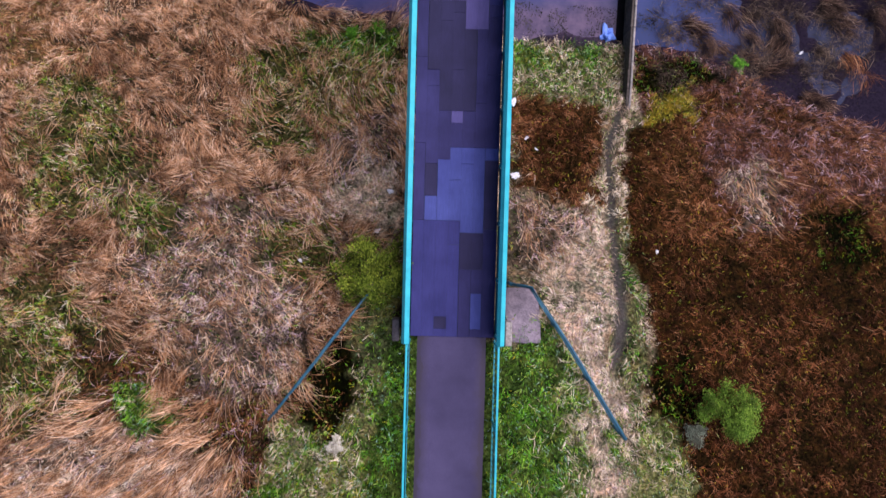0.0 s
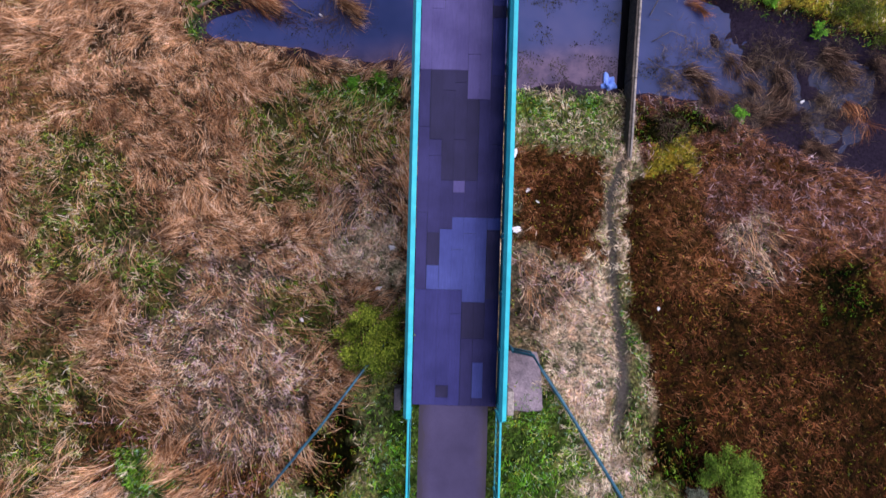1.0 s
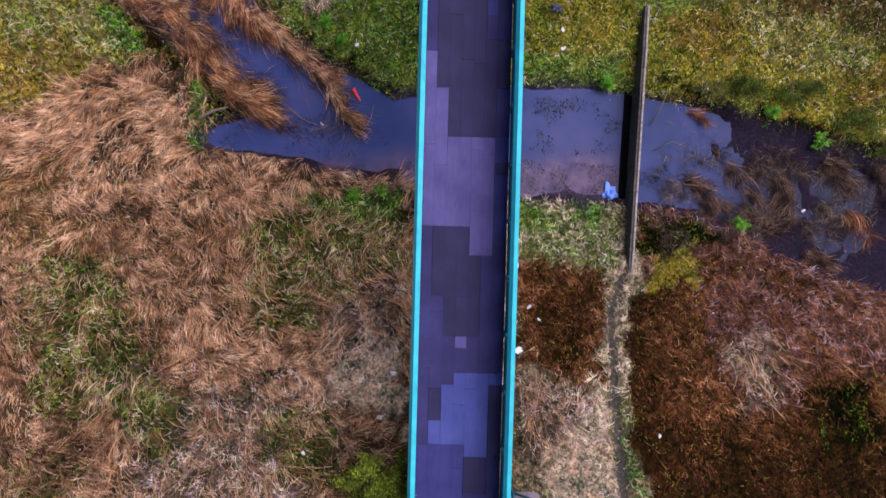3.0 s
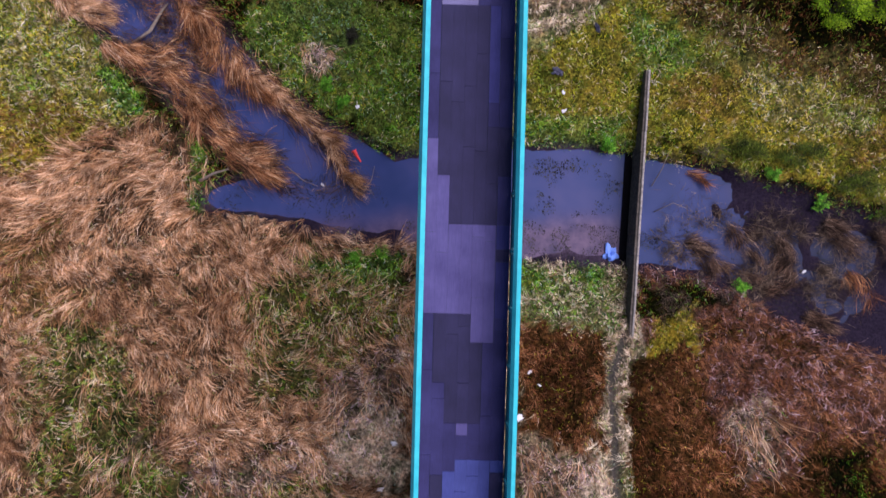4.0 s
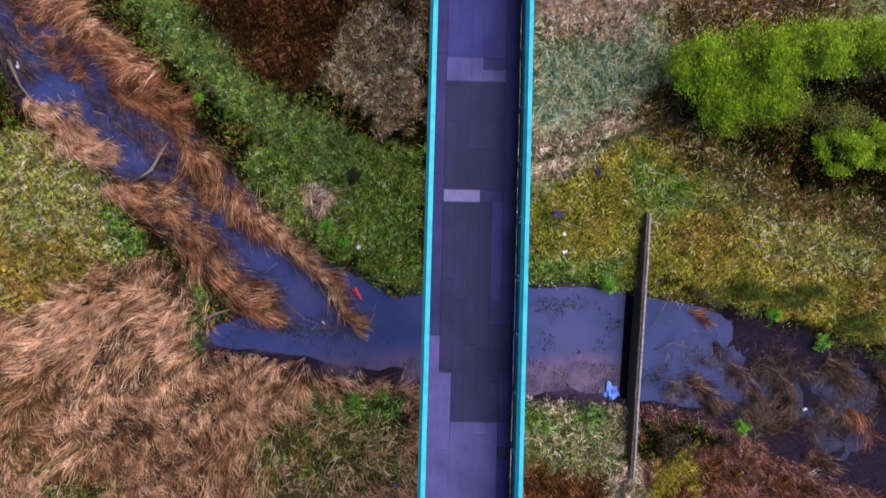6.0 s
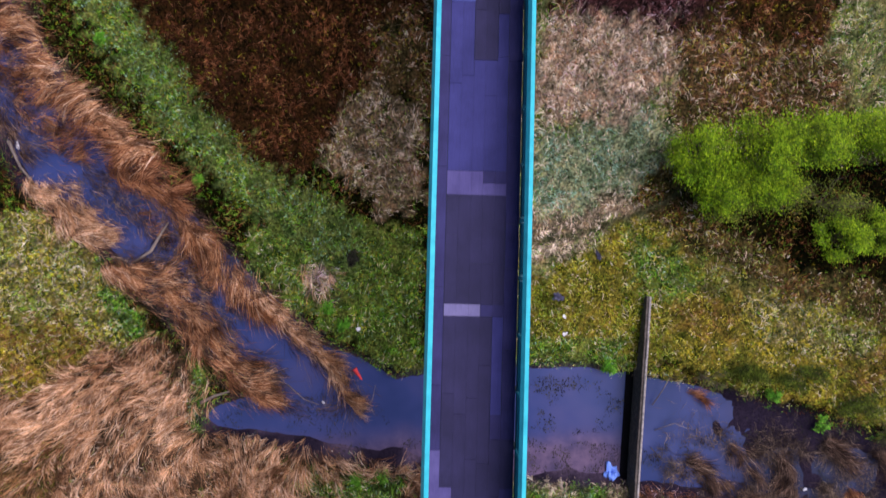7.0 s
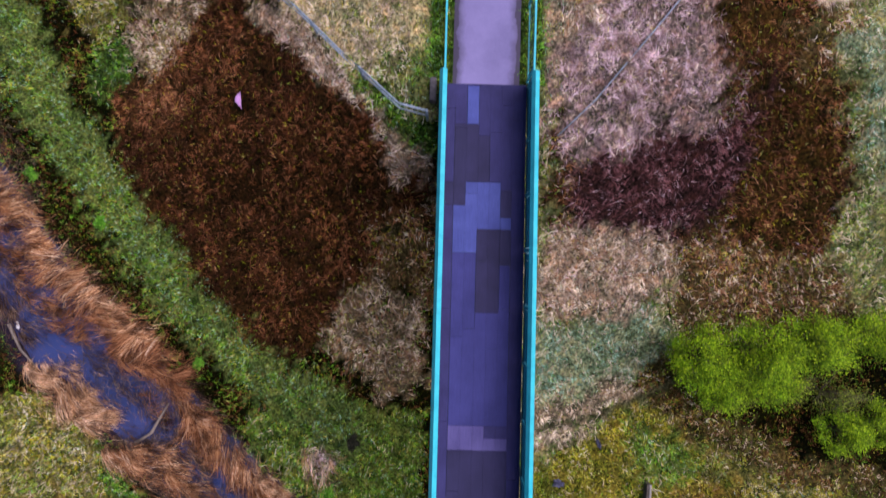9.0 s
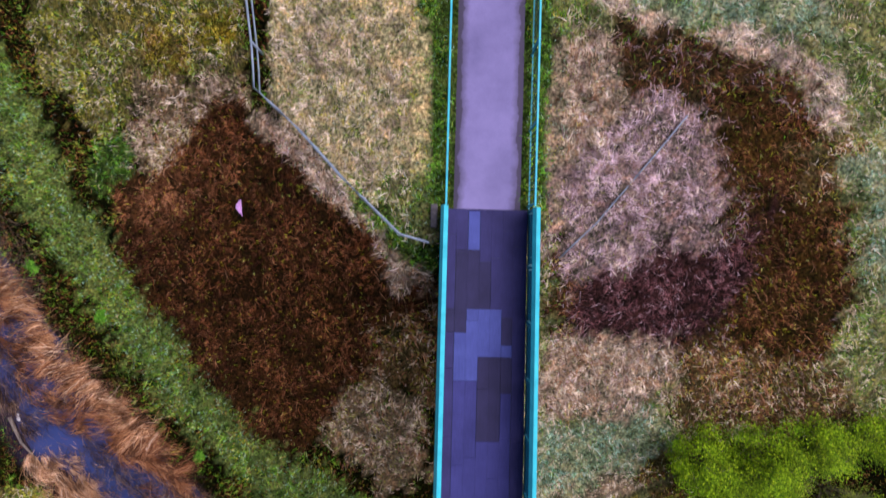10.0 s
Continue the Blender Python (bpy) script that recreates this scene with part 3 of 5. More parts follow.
# bare stony apron by the bridge end
bm = bmesh.new()
rows = []
for i in range(9):
    row = []
    for j in range(13):
        x, y = 1.55 + 1.05 * i / 8, -2.45 + 1.45 * j / 12
        w = 0.12 * (float(vnoise(x, y, 2.1, 6.6)) - 0.5)
        row.append(bm.verts.new((x + w, y + w, float(land(x + w, y + w)) + (0.035 - 0.22 * max(0.0, float(vnoise(x, y, 1.6, 71.0)) - 0.52 + 0.12 * (j < 4)) if 0 < i < 8 and 0 < j < 12 else -0.08))))
    rows.append(row)
for a, c in zip(rows, rows[1:]):
    for k in range(12):
        bm.faces.new((a[k], c[k], c[k + 1], a[k + 1]))
tagged(part("bare_apron", bm, APRON, smooth=True), "bare pinkish stony earth beside the bridge end", "ground", kind="structure")


# ---- plants ----
def ribbons(name, root, heading, lifts, lengths, width, material, parent=None, label=""):
    """Many blades in one mesh: each rises from its root, bends by the given lifts (radians over level) and ends in a tip."""
    n, k = len(root), len(lifts)
    dx, dy = np.cos(heading), np.sin(heading)
    p = root.copy()
    verts = np.zeros((n, 2 * k + 1, 3), np.float32)
    side = np.stack([-dy, dx, np.zeros(n)], -1)
    for i in range(k):
        w = (width * (0.7 if i == 0 else 1.0))[:, None] * 0.5
        verts[:, 2 * i], verts[:, 2 * i + 1] = p - side * w, p + side * w
        c = np.cos(lifts[i])
        p = p + lengths[i][:, None] * np.stack([dx * c, dy * c, np.sin(lifts[i])], -1)
    verts[:, 2 * k] = p
    base = (np.arange(n) * (2 * k + 1))[:, None]
    pat, sizes = [], []
    for i in range(k - 1):
        pat += [2 * i, 2 * i + 1, 2 * i + 3, 2 * i + 2]
        sizes.append(4)
    pat += [2 * k - 2, 2 * k - 1, 2 * k]
    sizes.append(3)
    loops = (base + np.array(pat)).ravel().astype(np.int32)
    sizes = np.tile(sizes, n)
    starts = np.concatenate([[0], np.cumsum(sizes)[:-1]]).astype(np.int32)
    me = bpy.data.meshes.new(name)
    me.vertices.add(n * (2 * k + 1))
    me.vertices.foreach_set("co", verts.ravel())
    me.loops.add(len(loops))
    me.loops.foreach_set("vertex_index", loops)
    me.polygons.add(len(starts))
    me.polygons.foreach_set("loop_start", starts)
    me.update(calc_edges=True)
    me.materials.append(material)
    ob = new(name, me)
    ob.parent = parent
    if label:
        ob["label"] = label
    return ob


KINDS = ("reed", "bracken", "green", "pale", "olive", "sage", "weed", "yellow", "rust", "mauve", "plum")
# shares of the kinds in each sort of cover, and how thickly it grows
MIX = {
    "reeds": dict(reed=0.76, rust=0.08, green=0.06, pale=0.10),
    "ochre_reeds": dict(reed=0.42, rust=0.34, olive=0.16, green=0.08),
    "reeds_green": dict(reed=0.15, green=0.44, pale=0.18, olive=0.19, bracken=0.04),
    "pale_reeds": dict(reed=0.26, pale=0.60, mauve=0.14),
    "tan": dict(pale=0.34, mauve=0.32, reed=0.16, bracken=0.06, green=0.08, olive=0.04),
    "olive_tan": dict(rust=0.24, pale=0.46, olive=0.22, green=0.08),
    "straw": dict(bracken=0.07, green=0.13, pale=0.70, olive=0.10),
    "straw_green": dict(green=0.46, pale=0.24, olive=0.18, sage=0.12),
    "blanched": dict(mauve=0.16, green=0.08, pale=0.70, sage=0.06),
    "bright": dict(green=0.10, pale=0.50, olive=0.32, sage=0.06, yellow=0.02),
    "bracken": dict(bracken=0.90, rust=0.04, olive=0.06),
    "rust_bracken": dict(bracken=0.46, rust=0.48, olive=0.06),
    "rust": dict(rust=0.62, mauve=0.20, plum=0.18),
    "brown": dict(bracken=0.60, rust=0.16, green=0.07, mauve=0.10, olive=0.07),
    "thicket_brown": dict(bracken=0.72, rust=0.12, olive=0.16),
    "olive_brown": dict(bracken=0.26, olive=0.26, rust=0.26, pale=0.16, green=0.06),
    "plum": dict(plum=0.92, mauve=0.08),
    "mauve": dict(mauve=0.80, pale=0.14, olive=0.06),
    "meadow": dict(green=0.62, olive=0.22, sage=0.12, pale=0.04),
    "lush": dict(green=0.60, sage=0.18, pale=0.03, olive=0.06, weed=0.13),
    "bank": dict(bracken=0.12, green=0.40, pale=0.24, olive=0.06, sage=0.13, weed=0.05),
    "dark_bank": dict(green=0.34, bracken=0.58, olive=0.08, thick=0.5),
    "olive": dict(olive=0.76, yellow=0.06, pale=0.05, green=0.11, bracken=0.02),
    "pale_olive": dict(olive=0.64, pale=0.14, green=0.14, sage=0.08),
    "ochre": dict(rust=0.16, olive=0.54, yellow=0.18, pale=0.06, bracken=0.06),
    "sage": dict(sage=0.80, pale=0.10, green=0.08, bracken=0.02),
    "pink_straw": dict(pale=0.52, mauve=0.10, rust=0.20, sage=0.10, olive=0.08),
    "track": dict(green=0.48, sage=0.26, olive=0.14, bracken=0.12, thick=0.85),
    "fresh_straw": dict(green=0.64, pale=0.15, sage=0.15, olive=0.06),
    "yellow": dict(bracken=0.04, green=0.15, pale=0.05, olive=0.2, yellow=0.56),
    "litter": dict(bracken=0.56, green=0.12, pale=0.10, olive=0.22, thick=0.7),
    "dark_thicket": dict(bracken=0.60, green=0.26, olive=0.14, thick=0.4),
    "bare": dict(bracken=0.3, green=0.3, pale=0.2, sage=0.2, thick=0.08),
}
TABLE = np.array([[v.get(k, 0.0) for k in KINDS] for v in MIX.values()])
TABLE /= TABLE.sum(1, keepdims=True)
THICK = np.array([v.get("thick", 1.0) for v in MIX.values()])
ZONES = []


def zone(name, soft, *corners):
    """A patch of one sort of cover by its corners in the plan; later ones lie over earlier ones, mixing over a soft edge."""
    ZONES.append((name, soft, corners))


zone("ochre_reeds", 0.40, (-16.6, 13.8), (-14.2, 13.7), (-13.2, 9.8), (-11.3, 6.1), (-12.5, 4.9), (-14.8, 4.9))
zone("reeds_green", 0.40, (-13.1, 6.3), (-10.9, 5.9), (-9.4, 3.8), (-8.5, 1.8), (-9.8, 0.6), (-11.3, 0.9), (-12.7, 3.2))
zone("tan", 0.40, (-4.4, 3.5), (-1.2, 4.7), (-1.1, 1.9), (-3.2, 1.9))
zone("reeds_green", 0.35, (-6.6, 6.6), (-4.8, 7.8), (-1.2, 7.4), (-1.2, 4.7), (-2.7, 4.5), (-4.0, 3.3), (-5.3, 2.8), (-6.6, 4.2))
zone("lush", 0.20, (-4.9, 7.5), (-1.2, 7.6), (-1.2, 6.3), (-3.2, 6.8), (-4.4, 6.9))
zone("tan", 0.50, (-9.6, 1.5), (-3.9, 1.9), (-3.1, 0.7), (-3.4, -1.8), (-4.7, -3.2), (-6.8, -2.4), (-8.6, -0.6))
zone("reeds_green", 0.30, (-9.8, 1.6), (-7.8, 1.5), (-7.4, 0.0), (-9.1, 0.3))
zone("reeds_green", 0.30, (-5.2, 0.7), (-3.6, 0.9), (-3.0, -0.9), (-4.4, -1.2))
zone("blanched", 0.25, (-3.7, 2.1), (-1.5, 2.5), (-1.1, 0.0), (-2.3, 0.5), (-3.6, 1.0))
zone("reeds_green", 0.40, (-12.6, -0.6), (-9.8, -0.9), (-8.7, -2.4), (-9.6, -4.5), (-11.1, -4.9), (-12.6, -3.9))
zone("brown", 0.30, (-9.5, -2.3), (-7.2, -2.9), (-7.4, -4.3), (-9.2, -4.2))
zone("tan", 0.30, (-7.2, -2.4), (-3.4, -1.8), (-4.0, -3.3), (-5.3, -4.6), (-6.8, -3.9))
zone("lush", 0.20, (-8.3, -3.7), (-7.6, -3.6), (-6.8, -4.3), (-7.5, -5.3), (-8.4, -4.9))
zone("pale_reeds", 0.15, (-13.3, -5.5), (-9.6, -4.6), (-8.0, -5.0), (-6.8, -5.3), (-5.7, -6.2), (-6.3, -8.8), (-13.5, -8.7))
zone("brown", 0.20, (-6.5, -4.2), (-4.8, -3.9), (-4.5, -4.9), (-5.4, -8.7), (-6.1, -8.7), (-5.7, -6.0))
zone("straw_green", 0.15, (-2.1, -1.3), (-1.0, -1.3), (-1.0, -7.9), (-5.4, -8.7), (-4.9, -5.0))
zone("dark_thicket", 0.20, (-3.7, -3.0), (-2.4, -2.2), (-1.9, -3.6), (-3.0, -4.7), (-4.6, -4.8))
zone("bank", 0.20, (-2.4, -2.2), (-1.2, -2.3), (-1.3, -4.5), (-2.4, -4.3))
zone("lush", 0.20, (-1.8, -4.1), (-1.0, -3.5), (-1.0, -7.9), (-2.1, -8.0))
zone("lush", 0.15, (-1.3, -2.1), (-1.0, -2.1), (-1.0, -3.7), (-1.6, -3.5))
zone("lush", 0.15, (-5.2, -6.5), (-4.3, -6.1), (-4.4, -7.0), (-5.4, -7.2))
zone("bank", 0.20, (2.4, 7.2), (6.1, 7.0), (6.0, 4.8), (4.9, 4.8), (2.4, 5.2))
zone("lush", 0.15, (2.4, 7.1), (3.5, 7.1), (3.5, 6.4), (2.4, 6.3))
zone("lush", 0.15, (4.4, 7.0), (5.6, 7.0), (5.6, 6.4), (4.5, 6.5))
zone("rust_bracken", 0.20, (2.3, 5.2), (5.4, 5.0), (5.1, 1.6), (4.3, 1.2), (3.1, 1.8), (2.1, 2.0))
zone("bracken", 0.30, (2.7, 4.0), (4.6, 4.0), (4.6, 2.0), (3.1, 1.8))
zone("tan", 0.20, (2.0, 1.8), (3.5, 1.6), (4.5, 1.1), (5.0, 0.7), (4.5, -0.3), (3.2, -1.2), (2.4, -0.6), (1.8, -0.5))
zone("blanched", 0.15, (2.5, -0.5), (3.6, 0.0), (5.0, 1.1), (5.2, 0.4), (4.4, -3.0), (5.1, -5.2), (4.2, -3.9), (2.9, -1.9))
zone("lush", 0.20, (1.4, -2.3), (2.4, -1.7), (3.2, -3.2), (3.2, -8.3), (1.4, -7.9))
zone("fresh_straw", 0.20, (2.8, -2.3), (4.9, -5.2), (5.7, -8.7), (3.2, -8.3), (3.0, -3.8))
zone("blanched", 0.25, (3.4, -4.4), (4.4, -4.6), (5.0, -6.7), (3.9, -6.6))
zone("bank", 0.15, (5.3, 1.1), (6.1, 0.9), (5.7, -1.9), (5.5, -3.4), (5.2, -5.2), (4.6, -3.3), (4.8, -1.8))
zone("bracken", 0.12, (6.2, 4.0), (9.0, 5.1), (10.5, 4.8), (18.2, 2.8), (14.2, -9.6), (5.4, -8.7), (5.7, -3.1), (5.8, 0.7))
zone("rust_bracken", 0.35, (7.8, 4.8), (10.0, 5.1), (12.6, 4.3), (15.6, 2.6), (14.8, 0.2), (11.6, 0.6), (8.7, -0.1), (6.9, 0.7), (6.3, 2.6))
zone("rust", 0.30, (8.6, 4.6), (10.5, 4.8), (12.8, 3.8), (12.0, 2.0), (11.0, 0.7), (9.4, 0.5), (8.6, 2.0))
zone("tan", 0.30, (9.3, 2.6), (10.6, 2.6), (10.4, 0.9), (9.2, 0.7))
zone("rust", 0.30, (12.5, 4.0), (16.6, 3.6), (15.1, 1.1), (12.4, 1.5))
zone("dark_thicket", 0.40, (11.7, 1.3), (14.0, 1.1), (13.5, -0.7), (11.7, -0.3))
zone("straw_green", 0.25, (5.2, -5.4), (5.7, -4.3), (6.7, -5.0), (7.1, -8.7), (5.2, -8.7))
zone("dark_thicket", 0.30, (5.7, -3.2), (7.0, -3.1), (7.1, -5.0), (5.7, -5.0))
zone("dark_bank", 0.20, (6.7, 6.8), (8.7, 6.7), (10.1, 5.7), (8.7, 5.4), (6.6, 4.9))
zone("yellow", 0.20, (6.9, 5.2), (8.5, 5.6), (8.3, 4.3), (6.9, 4.2))
zone("pale_olive", 0.30, (-17.5, 16.7), (-13.6, 16.5), (-11.8, 14.5), (-10.4, 12.1), (-11.9, 11.3), (-17.3, 10.2))
zone("ochre", 0.30, (-17.5, 13.1), (-13.2, 12.9), (-11.6, 11.8), (-13.1, 10.6), (-17.3, 10.4))
zone("reeds", 0.20, (-17.0, 10.2), (-14.5, 10.2), (-11.9, 11.7), (-10.0, 12.4), (-8.3, 10.6), (-8.2, 9.4), (-9.0, 6.5), (-17.0, 6.5))
zone("lush", 0.15, (-12.2, 14.9), (-11.1, 13.5), (-10.1, 12.1), (-10.8, 11.9), (-12.0, 13.3))
zone("lush", 0.12, (-9.1, 11.6), (-8.2, 11.0), (-8.3, 9.2), (-8.8, 9.2))
zone("ochre_reeds", 0.40, (-17.4, 9.4), (-13.7, 9.4), (-12.0, 5.6), (-15.6, 5.2))
zone("meadow", 0.20, (-7.3, 15.3), (-5.7, 16.6), (-0.8, 16.2), (-0.8, 10.6), (-2.0, 11.0), (-4.5, 12.9), (-6.2, 13.8))
zone("track", 0.30, (-5.1, 15.8), (-3.5, 16.2), (-2.9, 15.1), (-3.7, 13.5), (-4.5, 13.5))
zone("tan", 0.20, (-4.9, 14.9), (-3.9, 14.7), (-3.9, 13.7), (-4.8, 13.9))
zone("bracken", 0.30, (-11.6, 24.8), (-9.5, 25.8), (-0.5, 24.8), (-0.7, 20.8), (-2.8, 20.6), (-4.4, 20.3), (-4.9, 18.9), (-6.1, 17.7), (-7.6, 18.1), (-9.4, 20.2), (-11.0, 22.6))
zone("olive_brown", 0.40, (-3.4, 23.2), (-0.5, 23.5), (-0.6, 20.2), (-2.8, 20.6))
zone("olive_tan", 0.30, (-4.2, 20.5), (-2.6, 20.8), (-1.7, 20.4), (-2.1, 18.4), (-3.3, 17.7), (-4.5, 18.5))
zone("olive_tan", 0.25, (-2.3, 19.5), (-0.6, 20.2), (-0.7, 17.1), (-2.2, 16.5), (-3.0, 17.5))
zone("pale_olive", 0.25, (-13.4, 34.9), (-5.5, 33.5), (-6.0, 30.2), (-9.7, 30.1), (-11.4, 28.4), (-13.2, 29.3), (-13.9, 31.1))
zone("olive_tan", 0.40, (-9.9, 30.3), (-6.6, 30.5), (-6.1, 29.4), (-7.9, 27.6), (-9.1, 27.0), (-11.0, 27.8))
zone("bracken", 0.25, (-11.4, 27.1), (-9.1, 27.1), (-7.9, 28.7), (-6.7, 29.7), (-6.0, 29.0), (-3.7, 26.9), (-1.6, 24.8), (-0.3, 24.1), (-0.3, 22.6), (-2.8, 21.3), (-4.5, 18.7), (-6.1, 17.2), (-7.3, 18.1), (-9.1, 20.0), (-9.8, 22.6), (-11.2, 24.8))
zone("rust_bracken", 0.40, (-11.1, 27.1), (-8.3, 28.0), (-7.5, 26.9), (-8.6, 25.3), (-10.5, 25.7))
zone("olive_brown", 0.40, (-2.7, 22.8), (-0.3, 23.2), (-0.4, 19.8), (-2.1, 20.9))
zone("ochre", 0.25, (-9.3, 31.5), (-7.8, 31.2), (-8.1, 30.5), (-9.6, 30.7))
zone("yellow", 0.20, (-7.4, 31.8), (-6.3, 31.8), (-6.3, 31.1), (-7.3, 31.1))
zone("lush", 0.20, (-12.3, 28.5), (-10.8, 28.7), (-10.5, 27.4), (-12.0, 26.8))
zone("dark_thicket", 0.20, (-13.8, 30.2), (-12.7, 30.1), (-12.3, 28.6), (-13.3, 28.9))
zone("pink_straw", 0.12, (-6.0, 29.3), (-5.0, 28.8), (-1.0, 25.1), (-0.4, 24.9), (-0.4, 23.6), (-1.8, 23.7), (-1.8, 24.6), (-3.7, 26.5), (-6.0, 28.6))
zone("bright", 0.10, (-4.9, 33.4), (-0.2, 33.1), (-0.2, 24.7), (-1.0, 24.9), (-2.4, 26.0), (-3.7, 27.6), (-5.4, 29.4))
zone("straw_green", 0.25, (-2.4, 26.5), (-1.4, 27.0), (-0.2, 26.6), (-0.2, 24.7), (-1.0, 24.9))
zone("lush", 0.15, (-0.7, 33.2), (0.1, 33.1), (0.0, 26.4), (-0.5, 26.6))
zone("lush", 0.12, (-1.7, 25.1), (-0.3, 24.9), (-0.4, 24.4), (-1.4, 24.5))
zone("lush", 0.15, (-3.0, 26.7), (-2.4, 26.4), (-1.2, 25.2), (-0.3, 25.1), (-0.3, 24.4), (-1.3, 24.6), (-2.7, 26.0))
zone("straw_green", 0.20, (2.4, 33.6), (13.4, 33.7), (17.7, 18.7), (10.8, 21.5), (10.4, 25.6), (10.1, 28.0), (9.2, 29.7), (7.3, 30.4), (3.9, 31.3))
zone("sage", 0.25, (4.5, 31.7), (9.6, 31.7), (10.1, 30.5), (7.5, 30.8), (6.1, 30.8))
zone("sage", 0.40, (10.5, 27.0), (12.4, 27.9), (14.1, 23.6), (11.7, 24.0))
zone("blanched", 0.15, (3.8, 31.4), (5.9, 31.1), (6.2, 30.5), (7.5, 30.9), (9.7, 30.0), (10.6, 28.0), (10.1, 27.7), (9.1, 29.4), (7.3, 30.1), (5.9, 30.2))
zone("brown", 0.30, (2.5, 30.5), (4.6, 30.5), (7.3, 30.3), (9.5, 29.2), (10.3, 26.3), (11.3, 23.6), (11.1, 21.1), (7.0, 21.5), (3.0, 21.5))
zone("pink_straw", 0.30, (2.5, 30.5), (3.9, 30.6), (4.9, 29.7), (5.0, 27.9), (3.9, 26.6), (2.6, 25.2))
zone("brown", 0.30, (4.6, 30.5), (5.9, 30.7), (7.3, 30.3), (9.1, 29.7), (9.6, 28.3), (8.0, 27.7), (7.0, 28.0), (5.0, 29.2))
zone("mauve", 0.35, (2.6, 26.6), (3.9, 27.8), (5.1, 28.8), (6.7, 28.8), (7.3, 27.0), (7.2, 25.1), (5.3, 24.3), (3.5, 23.6), (2.9, 24.5))
zone("thicket_brown", 0.35, (7.3, 29.4), (9.5, 28.5), (10.2, 26.3), (11.3, 24.0), (10.9, 21.3), (8.5, 21.3), (8.3, 25.6), (7.2, 27.6))
zone("olive_brown", 0.30, (8.8, 27.9), (10.4, 28.0), (10.4, 26.4), (9.3, 26.3))
zone("plum", 0.30, (3.5, 23.8), (5.3, 24.5), (7.1, 25.2), (8.3, 26.0), (8.8, 24.0), (7.6, 22.4), (4.9, 22.0), (3.1, 22.2))
zone("pink_straw", 0.35, (2.8, 22.2), (6.9, 22.2), (7.4, 20.7), (4.8, 19.7), (3.1, 19.9))
zone("olive_brown", 0.35, (6.8, 22.2), (11.2, 21.3), (15.6, 18.8), (11.3, 18.8), (7.6, 18.8))
zone("sage", 0.35, (2.8, 19.3), (4.8, 19.8), (6.4, 20.5), (8.0, 17.7), (5.9, 16.1), (3.0, 16.5))
zone("pink_straw", 0.35, (2.7, 21.4), (7.1, 21.7), (7.1, 20.5), (4.7, 19.4), (2.9, 19.5))
zone("litter", 0.30, (6.4, 18.0), (8.1, 18.4), (9.7, 15.8), (7.8, 15.8), (6.0, 16.5))
zone("olive", 0.25, (2.6, 14.2), (6.4, 16.6), (9.8, 15.0), (16.5, 12.1), (16.9, 7.4), (12.9, 8.8), (9.7, 10.0), (7.1, 11.0), (2.7, 11.3))
zone("pale_olive", 0.35, (8.2, 15.2), (10.3, 14.6), (16.5, 11.2), (13.9, 11.2), (9.9, 13.1))
zone("ochre", 0.30, (7.8, 13.8), (10.1, 13.5), (9.8, 12.3), (8.0, 12.7))
zone("ochre", 0.30, (13.5, 11.7), (15.3, 11.9), (15.2, 10.6), (13.7, 10.4))
zone("straw", 0.25, (2.8, 16.5), (6.0, 17.3), (6.8, 16.8), (4.0, 15.2), (2.8, 15.2))
zone("meadow", 0.40, (6.3, 15.7), (8.1, 15.5), (8.6, 14.2), (7.3, 13.6), (6.5, 13.9))
zone("meadow", 0.20, (2.7, 12.4), (6.3, 12.4), (6.4, 10.9), (2.8, 11.2))
zone("litter", 0.25, (7.0, 17.0), (9.8, 16.3), (16.3, 13.8), (16.5, 12.1), (11.8, 13.8), (8.4, 15.2))
# near-black ground colour here paints the shade below the willows
zone("dark_thicket", 0.20, (7.5, 18.4), (17.3, 18.8), (17.2, 13.8), (12.4, 14.6), (9.0, 16.3))
zone("dark_bank", 0.20, (7.4, 11.4), (11.9, 10.0), (16.7, 9.0), (16.9, 7.4), (12.9, 8.8), (9.3, 10.1))


def inside(x, y, corners):
    """Signed distance to a patch's edge, below zero within it."""
    best, odd = np.full(len(x), 1e9), np.zeros(len(x), bool)
    for (ax, ay), (bx, by) in zip(corners, corners[1:] + corners[:1]):
        dx, dy = bx - ax, by - ay
        t = np.clip(((x - ax) * dx + (y - ay) * dy) / (dx * dx + dy * dy + 1e-9), 0, 1)
        best = np.minimum(best, np.hypot(x - ax - t * dx, y - ay - t * dy))
        if dy:
            odd ^= ((ay > y) != (by > y)) & (x < ax + (y - ay) * dx / dy)
    return np.where(odd, -best, best)


